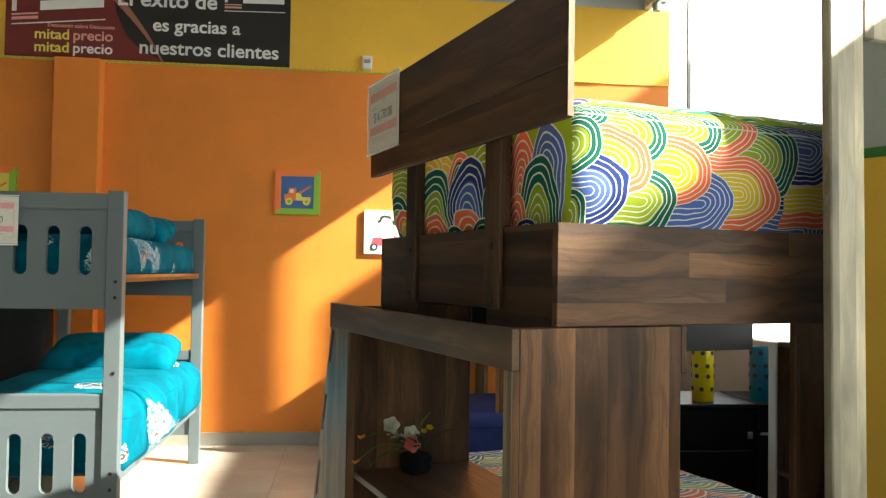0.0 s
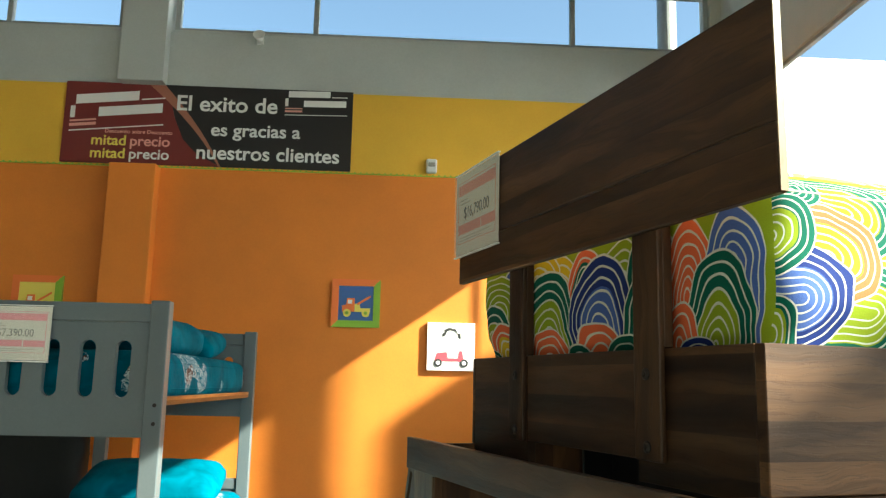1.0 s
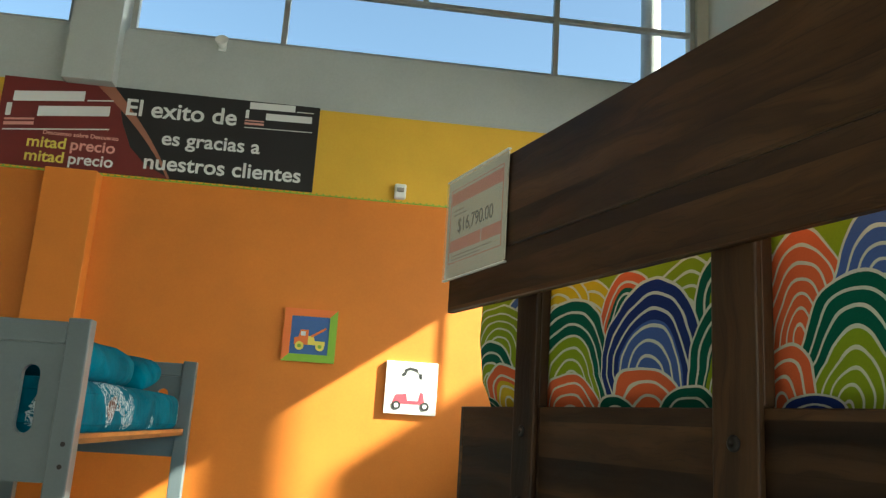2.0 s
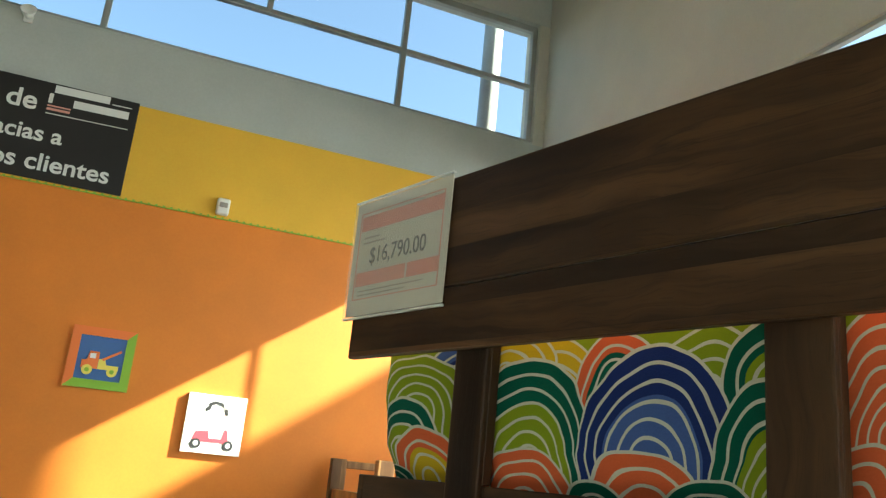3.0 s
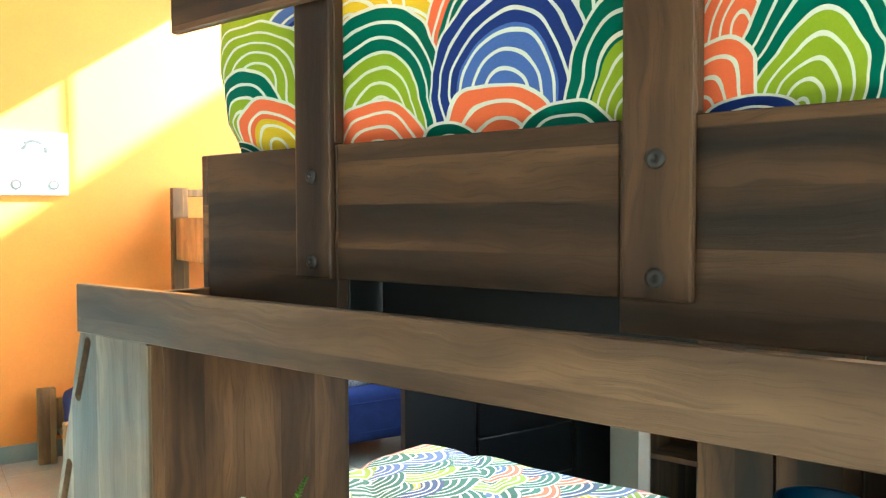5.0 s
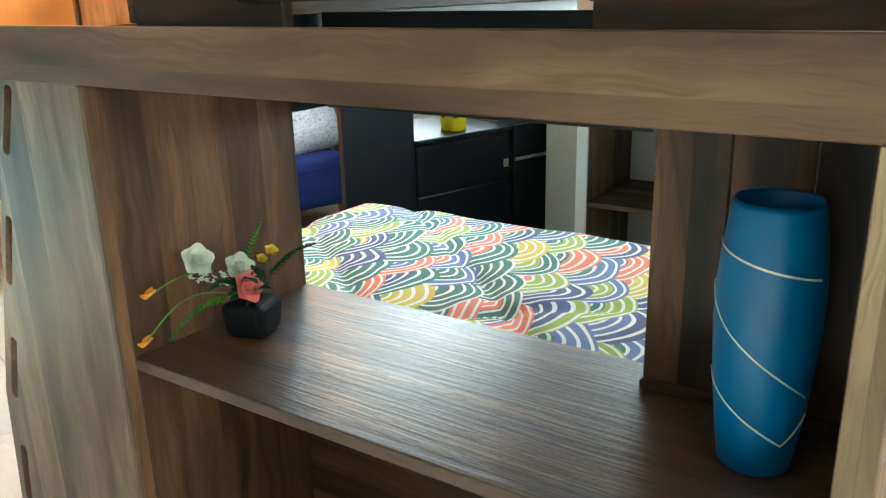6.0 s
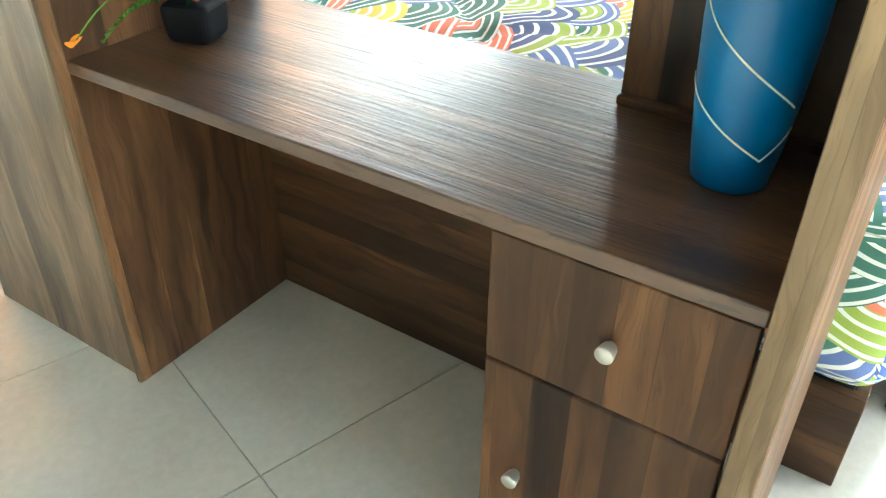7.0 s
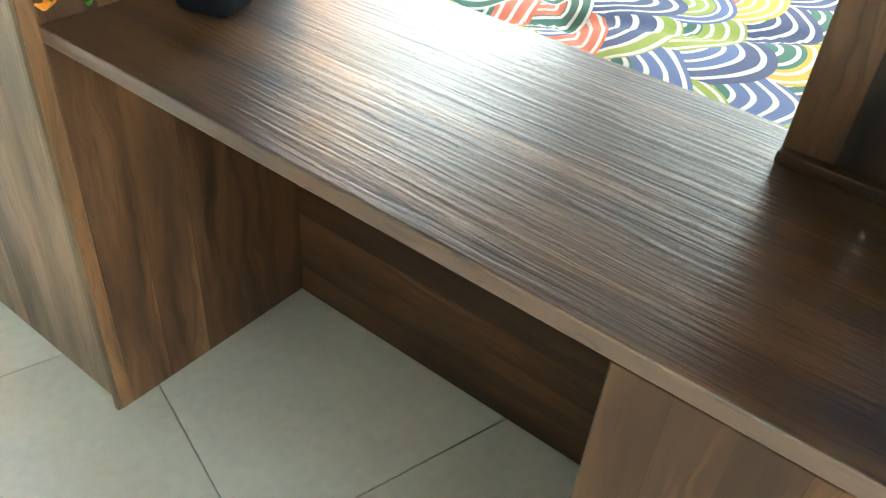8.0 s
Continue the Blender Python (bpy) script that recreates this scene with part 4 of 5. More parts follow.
for a, b, lift in (((-0.02, 0.04, 0.09), (-0.185, 0.13, 0.035), 0.04), ((-0.03, 0.06, 0.14), (-0.165, 0.125, 0.125), 0.015)):
    stem(arc(a, b, lift), 0.0014, leaf_light)
    bm = bmesh.new()
    for i in range(4):
        petal(bm, Vector(b), Euler((0.5, 0, 2.1 + i * 0.8)).to_matrix().to_4x4(), 0.026, 0.017, 0.2)
    part("lily_tip", bm, petal_orange, flowers, "small orange bloom", True)
rng = random.Random(4)
bm = bmesh.new()
for i in range(40):
    a = rng.uniform(0, 2 * math.pi)
    turn = Euler((rng.uniform(0.0, 0.9), 0, a)).to_matrix().to_4x4()
    petal(bm, Vector((rng.uniform(-0.03, 0.03), rng.uniform(-0.03, 0.04), rng.uniform(0.078, 0.12))), turn, rng.uniform(0.03, 0.05), 0.020, -0.2)
part("foliage", bm, leaf_dark, flowers, "dark green leaves", True)
bm = bmesh.new()
for i in range(30):
    c = Vector((-0.045 + rng.uniform(-0.02, 0.02), 0.065 + rng.uniform(-0.05, 0.035), 0.125 + rng.uniform(-0.012, 0.02)))
    for j in range(4):
        petal(bm, c, Euler((rng.uniform(-0.5, 0.8), 0, j * 1.57 + rng.random())).to_matrix().to_4x4(), 0.007, 0.004, 0.1)
part("tiny_blossom", bm, petal_white, flowers, "sprays of tiny white blossom")
stem(arc((0, 0, 0.07), (-0.055, 0.078, 0.165), 0.01), 0.0013, leaf_dark)
stem(arc((0, 0, 0.07), (0.035, -0.035, 0.163), 0.01), 0.0010, leaf_dark)
stem(arc((0, 0, 0.07), (-0.012, 0.02, 0.148), 0.005), 0.0013, leaf_dark)
stem(arc((0, 0, 0.07), (-0.028, -0.012, 0.116), 0.005), 0.0013, leaf_dark)

# ---- price signs ----
paper = flat("sign_paper", (0.66, 0.62, 0.52), 0.6)
salmon = flat("salmon_ink", (0.70, 0.24, 0.18), 0.6)
rose_ink = flat("rose_ink", (0.75, 0.20, 0.24), 0.6)
dark_ink = flat("dark_ink", (0.03, 0.03, 0.032), 0.6)
grey_ink = flat("grey_ink", (0.35, 0.32, 0.28), 0.6)
acrylic = Net("clear_acrylic", 0.08).colour((0.92, 0.93, 0.92))
acrylic.b.inputs["Transmission Weight"].default_value = 0.0
acrylic.b.inputs["Alpha"].default_value = 0.16
acrylic = acrylic.m


def price_sign(name, m, w, h, price, ink, label):
    """A sheet in a clear holder: local x across, z up, facing -y."""
    s = thing(name, label, "price sign", m)
    part("sheet", a_box(0, w, 0.0, 0.002, 0, h, 0), paper, s, "printed paper sheet")
    part("holder", a_box(-0.004, w + 0.004, -0.0045, -0.003, -0.004, h + 0.004, 0.0005), acrylic, s, "clear acrylic cover")
    for x0, x1, z0, z1 in ((-0.004, w + 0.004, -0.008, -0.0035), (-0.004, w + 0.004, h + 0.0035, h + 0.007)):
        part("holder_lip", a_box(x0, x1, -0.005, 0.004, z0, z1, 0.001), plastic_white, s, "clear plastic lip")

    def ink_bar(x0, x1, z0, z1, mat, nm="printed_bar"):
        part(nm, a_box(x0 * w, x1 * w, -0.0012, -0.0004, z0 * h, z1 * h, 0), mat, s)

    ink_bar(0.08, 0.93, 0.74, 0.87, ink)
    ink_bar(0.08, 0.61, 0.25, 0.37, ink)
    ink_bar(0.63, 0.93, 0.25, 0.37, ink)
    for x0, x1, z0, z1 in ((0.06, 0.94, 0.135, 0.142), (0.06, 0.94, 0.90, 0.907), (0.06, 0.068, 0.142, 0.90), (0.932, 0.94, 0.142, 0.90)):
        ink_bar(x0, x1, z0, z1, ink, "printed_border")
    ink_bar(0.12, 0.30, 0.665, 0.68, grey_ink)
    ink_bar(0.12, 0.36, 0.62, 0.635, grey_ink)
    ink_bar(0.12, 0.80, 0.20, 0.21, grey_ink)
    ink_bar(0.12, 0.62, 0.165, 0.175, grey_ink)
    text_mesh(price, h * 0.20, dark_ink, "price", s, pose(w * 0.5, -0.0005, h * 0.44, 90), 0.0005, "CENTER", 0.86)
    return s


price_sign("price_sign", Matrix.Translation((RX0 - 0.0055, 2.787, 1.970)) @ pose(0, 0, 0, 0, 0, -90), 0.338, 0.262, "$16,790.00", salmon, "price sheet in clear holder hung on the guard rail")

# ---- banner, pictures, sensor on the orange wall ----
banner_black = flat("banner_black", (0.018, 0.016, 0.017), 0.35)
banner_red = flat("banner_red", (0.17, 0.022, 0.02), 0.35)
white_ink = flat("white_ink", (0.78, 0.78, 0.76), 0.4)
yellow_ink = flat("yellow_ink", (0.80, 0.66, 0.12), 0.4)
pink_ink = flat("pink_ink", (0.75, 0.36, 0.30), 0.4)
ban = thing("banner", "black and red printed shop banner with white lettering", "banner", ROOM @ pose(-2.875, WALL_V - 0.026, 3.285))
BW, BH = 2.365, 0.69
part("panel", a_box(0, BW, 0, 0.012, 0, BH, 0.002), banner_black, ban)
red_pts = [(0.0, 0.0), (1.30, 0.0), (1.10, 0.10), (0.98, 0.22), (0.90, 0.40), (0.86, 0.55), (0.80, BH), (0.0, BH)]
bm = bmesh.new()
f = bm.faces.new([bm.verts.new((x, -0.0005, z)) for x, z in red_pts])
r = bmesh.ops.extrude_face_region(bm, geom=[f])
for v in r["geom"]:
    if isinstance(v, bmesh.types.BMVert):
        v.co.y = -0.002
bmesh.ops.recalc_face_normals(bm, faces=bm.faces)
part("red_field", bm, banner_red, ban, "dark red field")
swoosh = [(1.30 - 0.20 * q - 0.30 * q * q, BH * q ** 1.25) for q in (i / 12 for i in range(13))]
bm = bmesh.new()
near = [bm.verts.new((x, -0.0022, z)) for x, z in swoosh]
far = [bm.verts.new((x - 0.02 - 0.11 * (i / 12) ** 2, -0.0022, z)) for i, (x, z) in enumerate(swoosh)]
for i in range(12):
    bm.faces.new((near[i], near[i + 1], far[i + 1], far[i]))
ext = bmesh.ops.extrude_face_region(bm, geom=bm.faces[:])
for v in ext["geom"]:
    if isinstance(v, bmesh.types.BMVert):
        v.co.y = -0.0028
bmesh.ops.recalc_face_normals(bm, faces=bm.faces)
part("swoosh", bm, flat("banner_peach", (0.36, 0.14, 0.09), 0.35), ban, "pale peach curved stripe")
for words, size, x, z, mat in (("El exito de", 0.185, 0.90, 0.475, white_ink), ("es gracias a", 0.155, 1.20, 0.265, white_ink), ("nuestros clientes", 0.165, 1.09, 0.065, white_ink),
                               ("mitad", 0.122, 0.235, 0.155, yellow_ink), ("precio", 0.122, 0.548, 0.155, pink_ink), ("mitad", 0.122, 0.235, 0.045, yellow_ink), ("precio", 0.122, 0.548, 0.045, white_ink),
                               ("Descuento sobre Descuento", 0.045, 0.34, 0.258, pink_ink)):
    line = text_mesh(words, size, mat, "letter", ban, pose(x, -0.0036, z, 90), 0.0006, "LEFT", 1.0, size * 0.018)
    single_letters(line, mat, ban, pose(x, -0.0036, z, 90) @ Matrix.Diagonal((1.045, 1, 1, 1)))


def logo(x, z, w, lean):
    """The shop mark as plain bars: two heavy strokes over thin stripes."""
    for k_, (x0, x1, z0, z1, mat) in enumerate(((0.05, 0.72, 0.50, 0.66, white_ink), (0.30, 0.98, 0.26, 0.42, white_ink), (0.0, 0.28, 0.20, 0.23, pink_ink), (0.0, 0.28, 0.12, 0.17, pink_ink), (0.0, 1.0, 0.04, 0.06, white_ink), (0.0, 0.05, 0.27, 0.47, white_ink), (0.75, 1.0, 0.50, 0.52, white_ink))):
        b_ = a_box(x0 * w, x1 * w, -0.0045, -0.0032, z0 * w * 0.66, z1 * w * 0.66, 0)
        for v in b_.verts:
            v.co.z += v.co.x * lean
            v.co.x += x
            v.co.z += z
        part("mark", b_, mat, ban)


logo(0.05, 0.24, 0.76, 0.10)
logo(1.80, 0.45, 0.52, 0.02)

sens = thing("wall_sensor", "small white sensor box on the yellow band", "sensor", ROOM @ pose(0.165, WALL_V - 0.012, 3.29))
part("housing", a_box(-0.045, 0.045, -0.06, 0, 0.0, 0.12, 0.015, 3), plastic_white, sens)
part("lens", a_box(-0.028, 0.028, -0.066, -0.058, 0.05, 0.085, 0.006, 2), grey_ink, sens, "small grey lens")

spot = thing("wall_lamp", "small white spot lamp under the high window", "lamp", ROOM @ pose(-1.317, WALL_V, 4.40))
part("mount", a_box(-0.03, 0.03, -0.02, -0.001, -0.03, 0.03, 0.006, 2), plastic_white, spot)
cone = lathe([(0.018, 0), (0.03, 0.02), (0.052, 0.075), (0.049, 0.076), (0.02, 0.03)], 24)
bmesh.ops.rotate(cone, verts=cone.verts, cent=(0, 0, 0), matrix=Matrix.Rotation(radians(65), 3, "X"))
bmesh.ops.translate(cone, verts=cone.verts, vec=(0, -0.021, 0.0))
part("shade", cone, plastic_white, spot, "white cone shade", True)

leds = thing("light_string", "thin green string of small lamps under the yellow band", "light string", ROOM)
led_green = flat("green_led", (0.25, 0.50, 0.06), 0.4)
part("cord", a_box(-3.6, 2.3, WALL_V - 0.019, WALL_V - 0.0125, BAND_LO + 0.001, BAND_LO + 0.006, 0), led_green, leds)
bm = bmesh.new()
for i in range(118):
    box(bm, -3.58 + i * 0.05, -3.565 + i * 0.05, WALL_V - 0.022, WALL_V - 0.0125, BAND_LO + 0.006, BAND_LO + 0.016)
tagged(part("lamp_bead", bm, led_green, leds), kind="stuff")

pic_blue = flat("picture_blue", (0.05, 0.13, 0.36), 0.45)
pic_green = flat("picture_green", (0.26, 0.46, 0.04), 0.45)
pic_orange = flat("picture_orange", (0.82, 0.19, 0.04), 0.45)
pic_white = flat("picture_white", (0.78, 0.76, 0.74), 0.45)
pic_red = flat("picture_red", (0.70, 0.07, 0.10), 0.45)


def prism(pts, y0, y1):
    bm = bmesh.new()
    f = bm.faces.new([bm.verts.new((x, y0, z)) for x, z in pts])
    r = bmesh.ops.extrude_face_region(bm, geom=[f])
    for v in r["geom"]:
        if isinstance(v, bmesh.types.BMVert):
            v.co.y = y1
    bmesh.ops.recalc_face_normals(bm, faces=bm.faces)
    return bm


def disc(x, z, r, y0, y1, n=24):
    return prism([(x + r * math.cos(2 * math.pi * i / n), z + r * math.sin(2 * math.pi * i / n)) for i in range(n)], y0, y1)


def truck_picture(m, label, ground_mat):
    p = thing("wall_picture", label, "picture", m, "pictures on the orange wall")
    S, b = 0.39, 0.055
    part("canvas", a_box(b - 0.004, S - b + 0.004, -0.022, -0.001, b - 0.004, S - b + 0.004, 0), ground_mat, p, "blue painted panel" if ground_mat is pic_blue else "painted panel")
    part("frame_side", prism([(0, 0), (S, 0), (S - b, b), (b, b)], -0.03, 0), pic_green, p, "green frame side")
    part("frame_side", prism([(S, 0), (S, S), (S - b, S - b), (S - b, b)], -0.0301, -0.0001), pic_green, p, "green frame side")
    part("frame_side", prism([(0, 0), (b, b), (b, S - b), (0, S)], -0.0302, -0.0002), pic_orange, p, "orange frame side")
    part("frame_side", prism([(0, S), (b, S - b), (S - b, S - b), (S, S)], -0.0303, -0.0003), pic_orange, p, "orange frame side")
    part("truck_cab", prism([(0.085, 0.125), (0.185, 0.125), (0.185, 0.235), (0.125, 0.235), (0.115, 0.18), (0.085, 0.175)], -0.028, -0.0222), pic_orange, p, "orange toy truck cab")
    part("truck_window", a_box(0.13, 0.165, -0.030, -0.0281, 0.19, 0.222, 0), pic_white, p)
    part("truck_bed", prism([(0.186, 0.125), (0.31, 0.125), (0.31, 0.155), (0.235, 0.155), (0.225, 0.19), (0.186, 0.19)], -0.0275, -0.0222), yellow_ink, p, "yellow truck bed")
    part("truck_crane", prism([(0.20, 0.19), (0.215, 0.18), (0.315, 0.245), (0.31, 0.26)], -0.0285, -0.0276), pic_orange, p, "orange crane arm")
    for x in (0.125, 0.275):
        wh = part("truck_wheel", disc(x, 0.115, 0.032, -0.031, -0.0287), yellow_ink, p, "yellow wheel")
        part("wheel_hub", disc(x, 0.115, 0.014, -0.0325, -0.0311), pic_green, wh)
    return p


truck_picture(ROOM @ pose(-0.615, WALL_V, 1.995), "square toy truck picture, orange and green frame, blue ground", pic_blue)
truck_picture(ROOM @ pose(-3.14, WALL_V, 1.955), "square toy truck picture, green frame, yellow ground", yellow_ink)

sc = thing("wall_picture", "white canvas with red scooter and curled handlebars", "picture", ROOM @ pose(0.165, WALL_V, 1.665), "pictures on the orange wall")
part("canvas", a_box(0, 0.385, -0.03, -0.001, 0, 0.385, 0.002), pic_white, sc)
part("scooter_body", prism([(0.06, 0.075), (0.30, 0.075), (0.285, 0.155), (0.265, 0.165), (0.25, 0.10), (0.17, 0.10), (0.16, 0.15), (0.08, 0.14)], -0.0325, -0.0301), pic_red, sc, "red scooter shape")
for x in (0.09, 0.30):
    w_ = part("scooter_wheel", disc(x, 0.062, 0.033, -0.0345, -0.0326), dark_ink, sc, "dark wheel")
    part("wheel_hub", disc(x, 0.062, 0.016, -0.036, -0.0346), pic_white, w_)
part("scooter_bars", prism([(0.15, 0.285), (0.135, 0.325), (0.175, 0.345), (0.23, 0.335), (0.245, 0.30), (0.225, 0.315), (0.185, 0.325), (0.16, 0.315)], -0.0325, -0.0301), dark_ink, sc, "dark curled handlebars")
part("bar_grip", prism([(0.125, 0.27), (0.15, 0.285), (0.14, 0.31), (0.118, 0.29)], -0.0324, -0.0301), dark_ink, sc)
part("bar_grip", prism([(0.25, 0.265), (0.272, 0.255), (0.268, 0.30), (0.246, 0.30)], -0.0324, -0.0301), dark_ink, sc)

# ---- grey bunk bed with teal bedding ----
bunk = thing("bunk_bed", "grey painted bunk bed with slotted end boards", "bunk bed", ROOM @ pose(-1.089, 4.006, 0))
PW, L, WD, TOP = 0.083, 2.327, 1.08, 1.90


def slotted_board(u0, u1, y0, y1, z0, z1, slots, sz0, sz1, sw):
    """A board with a row of rounded slots, made of strips and arched fillets round the openings."""
    bm = bmesh.new()
    outer = [bm.verts.new((x, y0, z)) for x, z in ((u0, z0), (u1, z0), (u1, z1), (u0, z1))]
    edges = [bm.edges.new((outer[i], outer[(i + 1) % 4])) for i in range(4)]
    for c in slots:
        ring = []
        for i in range(9):
            a = math.pi * i / 8
            ring.append(bm.verts.new((c + sw * math.cos(a), y0, sz1 - sw + sw * math.sin(a))))
        for i in range(9):
            a = math.pi + math.pi * i / 8
            ring.append(bm.verts.new((c + sw * math.cos(a), y0, sz0 + sw + sw * math.sin(a))))
        edges += [bm.edges.new((ring[i], ring[(i + 1) % 18])) for i in range(18)]
    bmesh.ops.triangle_fill(bm, use_beauty=True, edges=edges)
    r = bmesh.ops.extrude_face_region(bm, geom=bm.faces[:])
    for v in r["geom"]:
        if isinstance(v, bmesh.types.BMVert):
            v.co.y = y1
    bmesh.ops.recalc_face_normals(bm, faces=bm.faces)
    return bm


SLOTS = [-0.19 - 0.155 * i for i in range(6)]
for y in (0.0, L - 0.07):
    for x in (-PW, -WD):
        post = part("post", a_box(x, x + PW, y, y + 0.07, 0, TOP, 0.005, 2), grey_paint, bunk)
        if y == 0.0:
            for z in (1.36, 1.44, 0.40, 0.48, 0.98):
                b_ = disc(x + 0.05, z, 0.009, -0.003, -0.0002, 12)
                part("bolt", b_, metal_bolt, post, "dark bolt head")
    part("upper_end_board", slotted_board(-WD + PW + 0.001, -PW - 0.001, y + 0.016, y + 0.046, 1.30, 1.80, SLOTS, 1.47, 1.72, 0.033), grey_paint, bunk)
    part("cap_rail", a_box(-WD + PW + 0.001, -PW - 0.001, y + 0.008, y + 0.056, 1.801, 1.885, 0.006, 2), grey_paint, bunk)
    part("lower_end_board", slotted_board(-WD + PW + 0.001, -PW - 0.001, y + 0.016, y + 0.046, 0.22, 0.80, SLOTS, 0.38, 0.68, 0.033), grey_paint, bunk)
    part("cap_rail", a_box(-WD + PW + 0.001, -PW - 0.001, y + 0.008, y + 0.056, 0.801, 0.875, 0.006, 2), grey_paint, bunk)
orange_wood = wood("orange_pine_rail", "Y", "Z", ((0.25, 0.10, 0.03), (0.40, 0.17, 0.05), (0.48, 0.22, 0.07), (0.55, 0.28, 0.1)), 0.1)
for x in (-0.055, -WD + 0.03):
    part("side_rail", a_box(x, x + 0.025, 0.071, L - 0.071, 1.435, 1.475, 0.003), orange_wood, bunk, "orange pine side rail")
    part("side_rail", a_box(x, x + 0.025, 0.071, L - 0.071, 0.40, 0.52, 0.003), grey_paint, bunk)
for z in (1.44, 0.48):
    for i in range(11):
        part("slat", a_box(-WD + 0.056, -0.056, 0.16 + i * 0.2, 0.24 + i * 0.2, z - 0.001, z + 0.017, 0.002), orange_wood, bunk)


def soft(name, bm, mat, m, label, category):
    ob = new(name, mesh_of(name, bm, mat, True))
    ob.matrix_world = m
    if category == "mattress":
        top = max(v.co.z for v in ob.data.vertices)
        for z in (top * 0.2, top * 0.72):
            part("piping", seam_loop(ob.data, z, 0.004), mat, ob, "corded edge piping", True)
    return tagged(ob, label, category)


BUNK = ROOM @ pose(-1.089, 4.006, 0)
soft("bunk_mattress", cushion(0.95, 2.12, 0.22, 0.15, 24, 40, 8, 0.014, 2.0, 0.07), teal_print, BUNK @ pose(-0.53, 1.16, 1.458), "upper bunk mattress in teal printed cover", "mattress")
soft("bunk_mattress", cushion(1.06, 2.12, 0.38, 0.2, 24, 40, 8, 0.022, 3.0, 0.12), teal_print, BUNK @ pose(-0.50, 1.17, 0.42), "lower bunk mattress in teal printed cover", "mattress")
soft("pillow", cushion(0.85, 0.52, 0.15, 0.75, 22, 18, 6, 0.012, 4.0, 0.07), teal_cloth, BUNK @ pose(-0.50, 1.72, 0.815, 14), "plump teal pillow on the lower bunk", "pillow")
soft("folded_quilt", cushion(0.80, 1.1, 0.16, 0.5, 22, 22, 6, 0.025, 6.0, 0.07), teal_cloth, BUNK @ pose(-0.52, 0.75, 1.69), "rumpled folded teal quilt on the upper bunk", "quilt")
soft("pillow", cushion(0.7, 0.45, 0.13, 0.75, 22, 18, 6, 0.012, 7.0, 0.06), teal_cloth, BUNK @ pose(-0.50, 1.80, 1.70, 10), "teal pillow on the upper bunk", "pillow")
price_sign("price_sign", BUNK @ pose(-0.805, -0.007, 1.622), 0.30, 0.235, "$7,390.00", rose_ink, "price sheet in clear holder hung on grey bunk")

# ---- honey pine bunk by the orange wall ----
pine = thing("bunk_bed", "honey pine bunk bed by the orange wall", "bunk bed", ROOM @ pose(1.16, 5.78, 0))
for x, y, h in ((0.0, 0.0, 1.72), (0.0, 1.0, 1.72), (1.19, 0.0, 1.72), (1.19, 1.0, 1.72), (-0.83, 0.0, 0.47), (-0.83, 1.0, 0.47)):
    part("post", a_box(x, x + 0.105, y, y + 0.06, 0, h, 0.005), honey, pine)
for y in (0.0, 1.0):
    part("rail", a_box(0.106, 1.189, y + 0.01, y + 0.05, 1.24, 1.30, 0.004), honey, pine)
    part("rail", a_box(0.106, 1.189, y + 0.01, y + 0.05, 1.66, 1.71, 0.004), honey, pine)
    part("rail", a_box(-0.724, -0.001, y + 0.01, y + 0.05, 0.17, 0.40, 0.004), honey, pine)
    part("rail", a_box(0.106, 1.189, y + 0.01, y + 0.05, 0.17, 0.40, 0.004), honey, pine)
part("end_board", a_box(0.02, 0.06, 0.061, 0.999, 1.24, 1.52, 0.004), honey, pine)
part("base_board", a_box(0.107, 1.188, 0.051, 0.999, 1.25, 1.27, 0.002), honey, pine)
part("base_board", a_box(-0.723, 1.188, 0.051, 0.999, 0.2, 0.22, 0.002), honey, pine)
PINE = ROOM @ pose(1.16, 5.78, 0)
soft("bunk_mattress", cushion(1.06, 0.90, 0.24, 0.2, 24, 20, 8, 0.012, 8.0, 0.06), dotted_cloth, PINE @ pose(0.65, 0.53, 1.272), "white dotted mattress on the pine bunk", "mattress")
soft("bunk_mattress", cushion(1.90, 1.14, 0.34, 0.05, 30, 20, 10, 0.014, 9.0, 0.06), navy_cloth, PINE @ pose(0.26, 0.47, 0.125), "lower mattress under a navy blue sheet", "mattress")
soft("pillow", cushion(0.55, 0.60, 0.22, 0.6, 20, 20, 6, 0.012, 10.0, 0.09), floral_cloth, PINE @ pose(1.02, 0.28, 0.46, 0, -8), "white floral pillow on the navy bed", "pillow")
tagpaper = thing("paper_tag", "blank-looking cream paper sheet on the pine bunk", "price sign", PINE @ pose(0.115, -0.004, 1.47))
part("sheet", a_box(0, 0.22, 0, 0.002, 0, 0.27, 0), paper, tagpaper)

# ---- black dresser, cabinet and shelf behind the low bed ----
dres = thing("dresser", "black lacquered dresser with metal catch", "dresser", ROOM @ pose(1.822, 4.25, 0))
part("carcass", a_box(0, 0.58, 0.021, 0.50, 0.0, 0.755, 0.003), black_paint, dres)
part("top", a_box(-0.01, 0.588, -0.01, 0.51, 0.756, 0.78, 0.004), black_paint, dres)
for z0, z1 in ((0.04, 0.27), (0.276, 0.51), (0.516, 0.75)):
    d = part("drawer", a_box(0.006, 0.574, 0.0, 0.02, z0, z1, 0.003), black_paint, dres)
    if z1 > 0.7:
        part("catch", a_box(0.53, 0.56, -0.012, -0.0005, z1 - 0.17, z1 - 0.13, 0.003), chrome, d, "bright metal catch")
cab = thing("cabinet", "black lacquered cabinet with bright latch bar", "cabinet", ROOM @ pose(2.42, 4.25, 0))
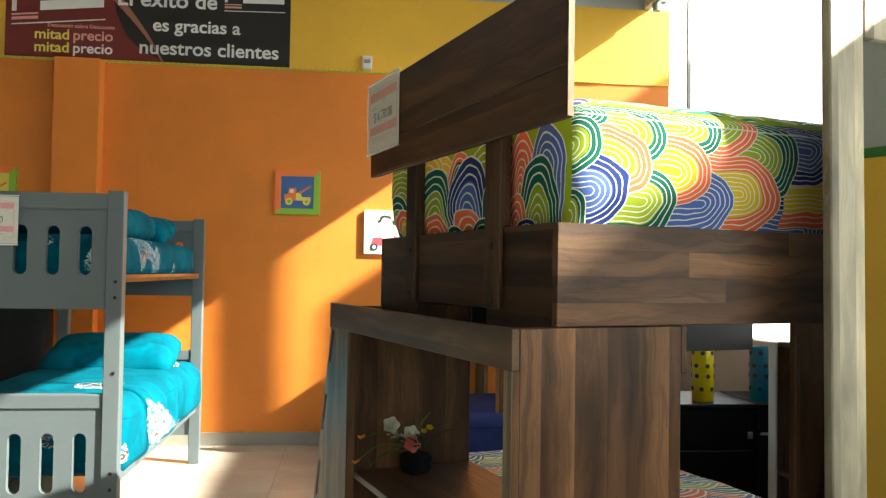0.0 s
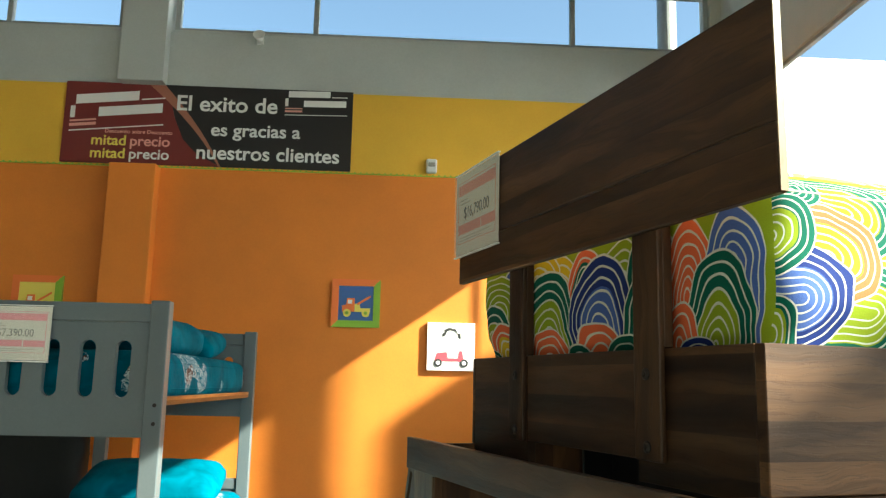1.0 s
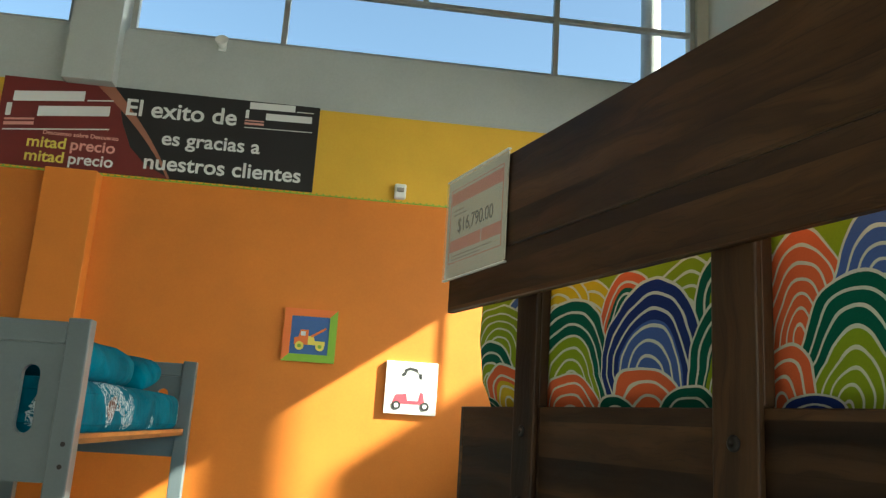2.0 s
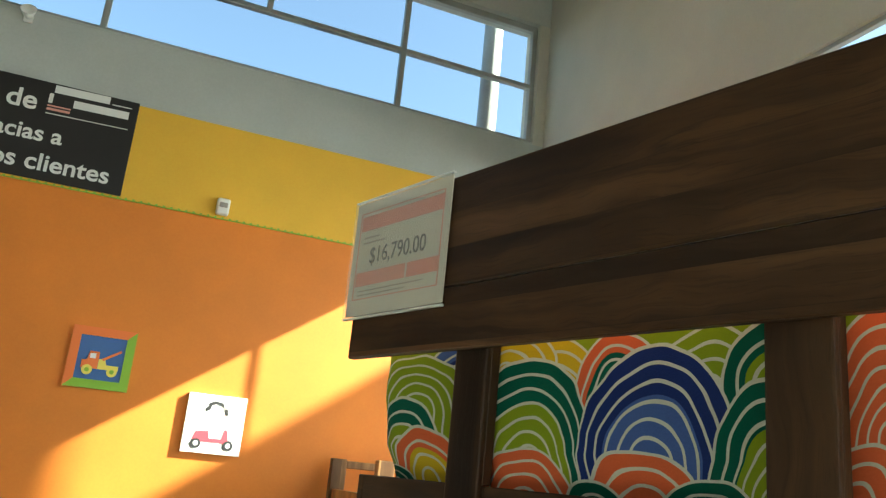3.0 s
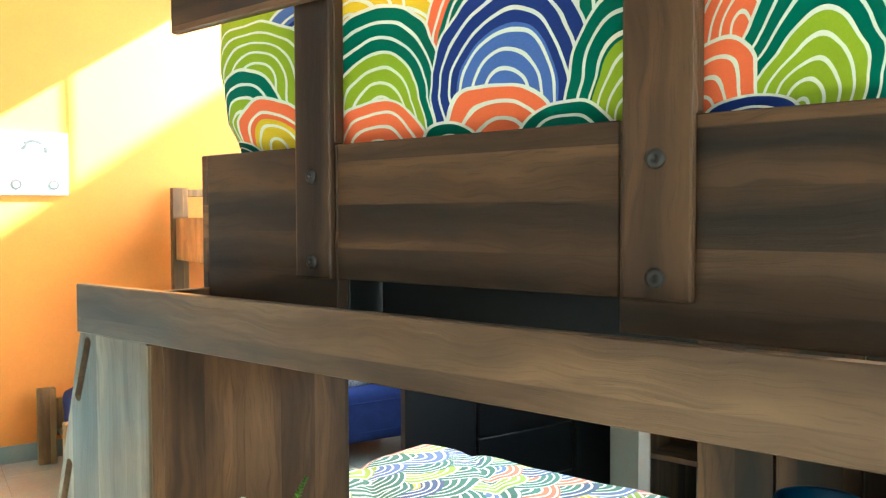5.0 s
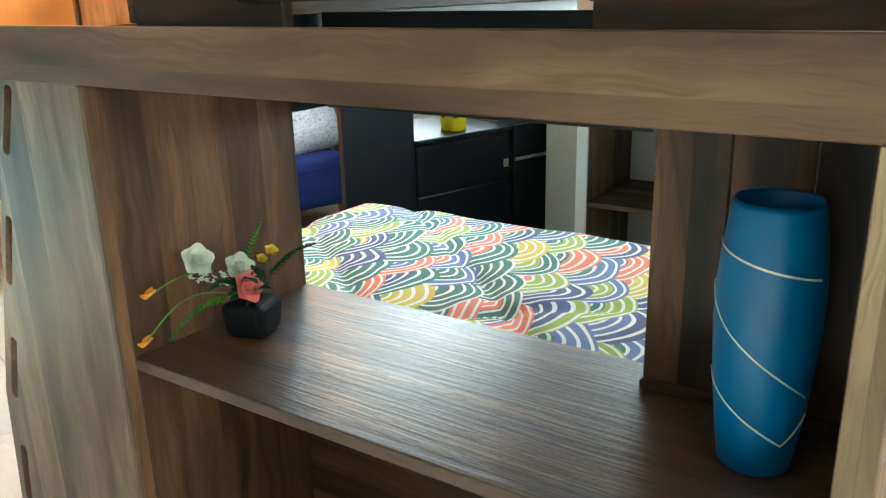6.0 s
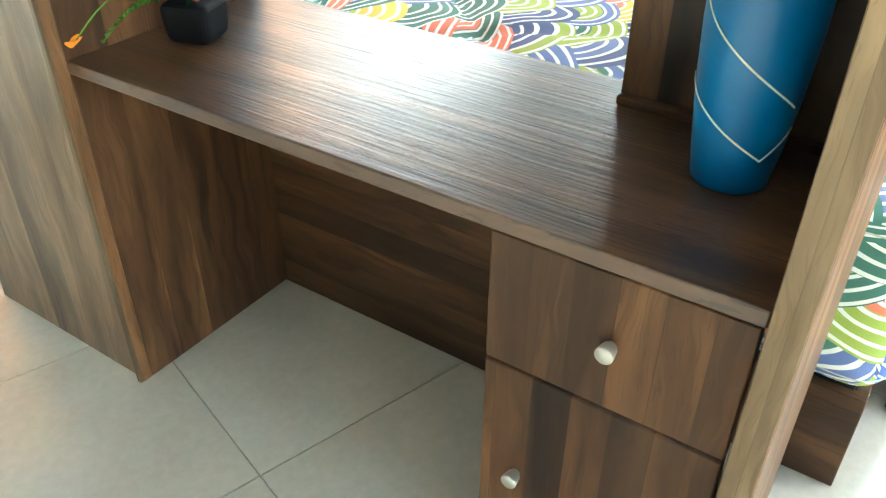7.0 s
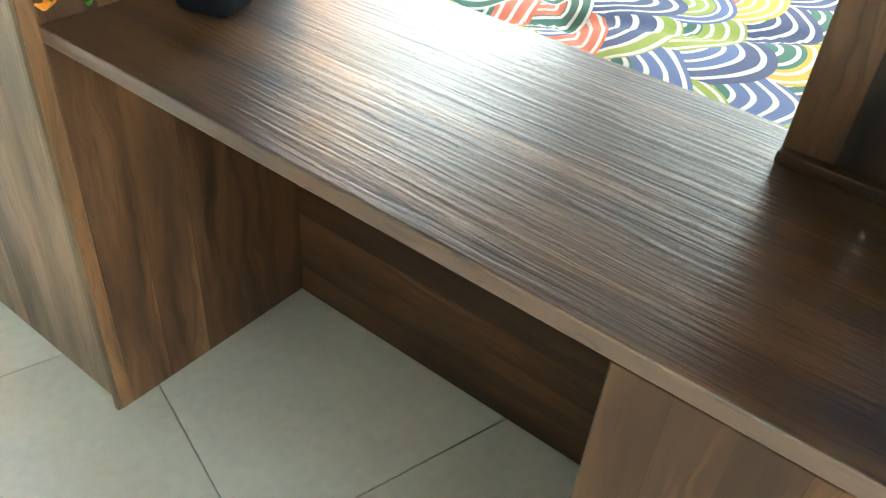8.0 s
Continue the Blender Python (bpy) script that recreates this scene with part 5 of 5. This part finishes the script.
part("carcass", a_box(0, 0.265, 0.021, 0.50, 0.0, 0.781, 0.003), black_paint, cab)
dr = part("door", a_box(0.004, 0.261, 0.0, 0.02, 0.02, 0.776, 0.003), black_paint, cab)
part("latch", a_box(0.01, 0.25, -0.014, -0.0005, 0.60, 0.615, 0.003), chrome, dr, "bright metal latch bar")
ward = thing("room_divider", "tall plain black lacquered panel beside the dresser", "panel", ROOM @ pose(1.438, 4.25, 0))
part("panel", a_box(0, 0.375, 0.0, 0.04, 0.03, 1.28, 0.004), black_paint, ward)
for u in (0.02, 0.305):
    part("foot", a_box(u, u + 0.05, -0.08, 0.12, 0.0, 0.0295, 0.004), black_paint, ward)


def holed_vase(at, base_colour, label, dark):
    t_ = thing("vase", label, "vase", at)
    mat = paint("glazed_" + label.split()[1], base_colour, 0.3, 0.05)
    part("body", lathe([(0.06, 0), (0.062, 0.005), (0.062, 0.315), (0.06, 0.32), (0.055, 0.318), (0.055, 0.25)], 40), mat, t_, "", True)
    for i in range(12):
        a, z = radians(i * 60 + (30 if i >= 6 else 0)), (0.075 if i < 6 else 0.21)
        for dz in (0.0, 0.075):
            b_ = bmesh.new()
            bmesh.ops.create_cone(b_, cap_ends=True, segments=16, radius1=0.013, radius2=0.013, depth=0.006, matrix=Matrix.Translation((0.0615 * math.cos(a + dz * 8), 0.0615 * math.sin(a + dz * 8), z + dz)) @ Matrix.Rotation(a + dz * 8, 4, "Z") @ Matrix.Rotation(radians(90), 4, "Y"))
            part("hole", b_, dark, t_, "dark round hole")
    return t_


holed_vase(ROOM @ pose(2.13, 4.36, 0.7805), (0.62, 0.50, 0.0), "tall yellow pierced vase on black dresser", dark_ink)
holed_vase(ROOM @ pose(2.487, 4.36, 0.7815), (0.0, 0.17, 0.32), "tall blue pierced vase on black dresser", dark_ink)

unit = thing("shelf_unit", "brown wooden shelf unit with white front edges", "shelf unit", pose(3.05, 2.22, 0))
for y0 in (0.0, 0.50):
    part("side", a_box(0.0125, 0.50, y0, y0 + 0.022, 0, 1.2, 0.002), brown_shelf, unit)
    part("white_edge", a_box(0, 0.012, y0 - 0.004, y0 + 0.045, 0, 1.2, 0.002), plastic_white, unit, "white painted edge")
part("back", a_box(0.486, 0.499, 0.0225, 0.4995, 0, 1.2, 0.002), plastic_white, unit, "white back board")
for z in (0.05, 0.56, 1.18):
    part("shelf", a_box(0.013, 0.485, 0.0225, 0.4995, z, z + 0.022, 0.002), brown_shelf, unit)

# ---- tall framed mirror beside the loft bed ----
mir = thing("floor_mirror", "tall mirror in pale limed ash frame, standing by loft bed", "mirror", pose(1.745, 1.258, 0, -0.6, 0, 0))
part("stile", a_box(0, 0.125, 0, 0.03, 0, 2.45, 0.004), ash, mir)
part("stile", a_box(0.80, 0.925, 0, 0.03, 0, 2.45, 0.004), ash, mir)
part("top_rail", a_box(0.126, 0.799, 0, 0.03, 2.16, 2.45, 0.004), ash, mir)
part("bottom_rail", a_box(0.126, 0.799, 0, 0.03, 0, 0.2, 0.004), ash, mir)
part("glass", a_box(0.124, 0.801, 0.012, 0.018, 0.198, 2.162, 0), mirror_mat, mir, "mirror glass")
part("backing", a_box(0.01, 0.915, 0.0305, 0.036, 0.01, 2.44, 0), black_paint, mir)

# dark upholstered chair behind the grey bunk
mottled = sprigged("dark_mottled_fur", (0.012, 0.013, 0.014), (0.09, 0.085, 0.075), 26.0, 0.36)
chair = thing("armchair", "dark mottled upholstered armchair by the orange wall", "armchair", ROOM @ pose(-2.68, 5.95, 0))
part("seat", cushion(0.9, 0.8, 0.42, 0.15, 16, 16, 6, 0.012, 21.0, 0.08), mottled, chair, "", True)
bk = cushion(0.9, 0.24, 0.92, 0.05, 16, 10, 12, 0.012, 22.0, 0.08)
bmesh.ops.translate(bk, verts=bk.verts, vec=(0, 0.36, 0.45))
part("backrest", bk, mottled, chair, "", True)
for x in (-0.42, 0.42):
    am = cushion(0.16, 0.8, 0.24, 0.1, 8, 14, 6, 0.01, 23.0, 0.06)
    bmesh.ops.translate(am, verts=am.verts, vec=(x, 0, 0.42))
    part("armrest", am, mottled, chair, "", True)

# small security camera on the shop front
scam = thing("security_camera", "small grey dome camera below the lintel", "camera", ROOM @ pose(2.62, 6.4, 3.80))
part("mount", a_box(0.0, 0.08, -0.03, 0.03, 0.05, 0.12, 0.005), frame_paint, scam)
part("eye", cyl(bmesh.new(), 0.035, 0.035, -0.02, 0.05, 20), frame_paint, scam)

# ---- floor tiles ----
TILE, U0, V0 = 0.60, 0.134, 2.447
bm = a_box(0.0014, TILE - 0.0014, 0.0014, TILE - 0.0014, -0.0059, 0.0, 0.001)
tile_mesh = mesh_of("tile", bm, floor_tile)
for i in range(-11, 5):
    for j in range(-12, 8):
        u, v = U0 + i * TILE, V0 + j * TILE
        if u < LEFT_U - 0.1 or u > RIGHT_U or v < REAR_V or v > WALL_V:
            continue
        t_ = new("tile", tile_mesh)
        t_.parent = floor
        t_.matrix_local = pose(u, v, 0)
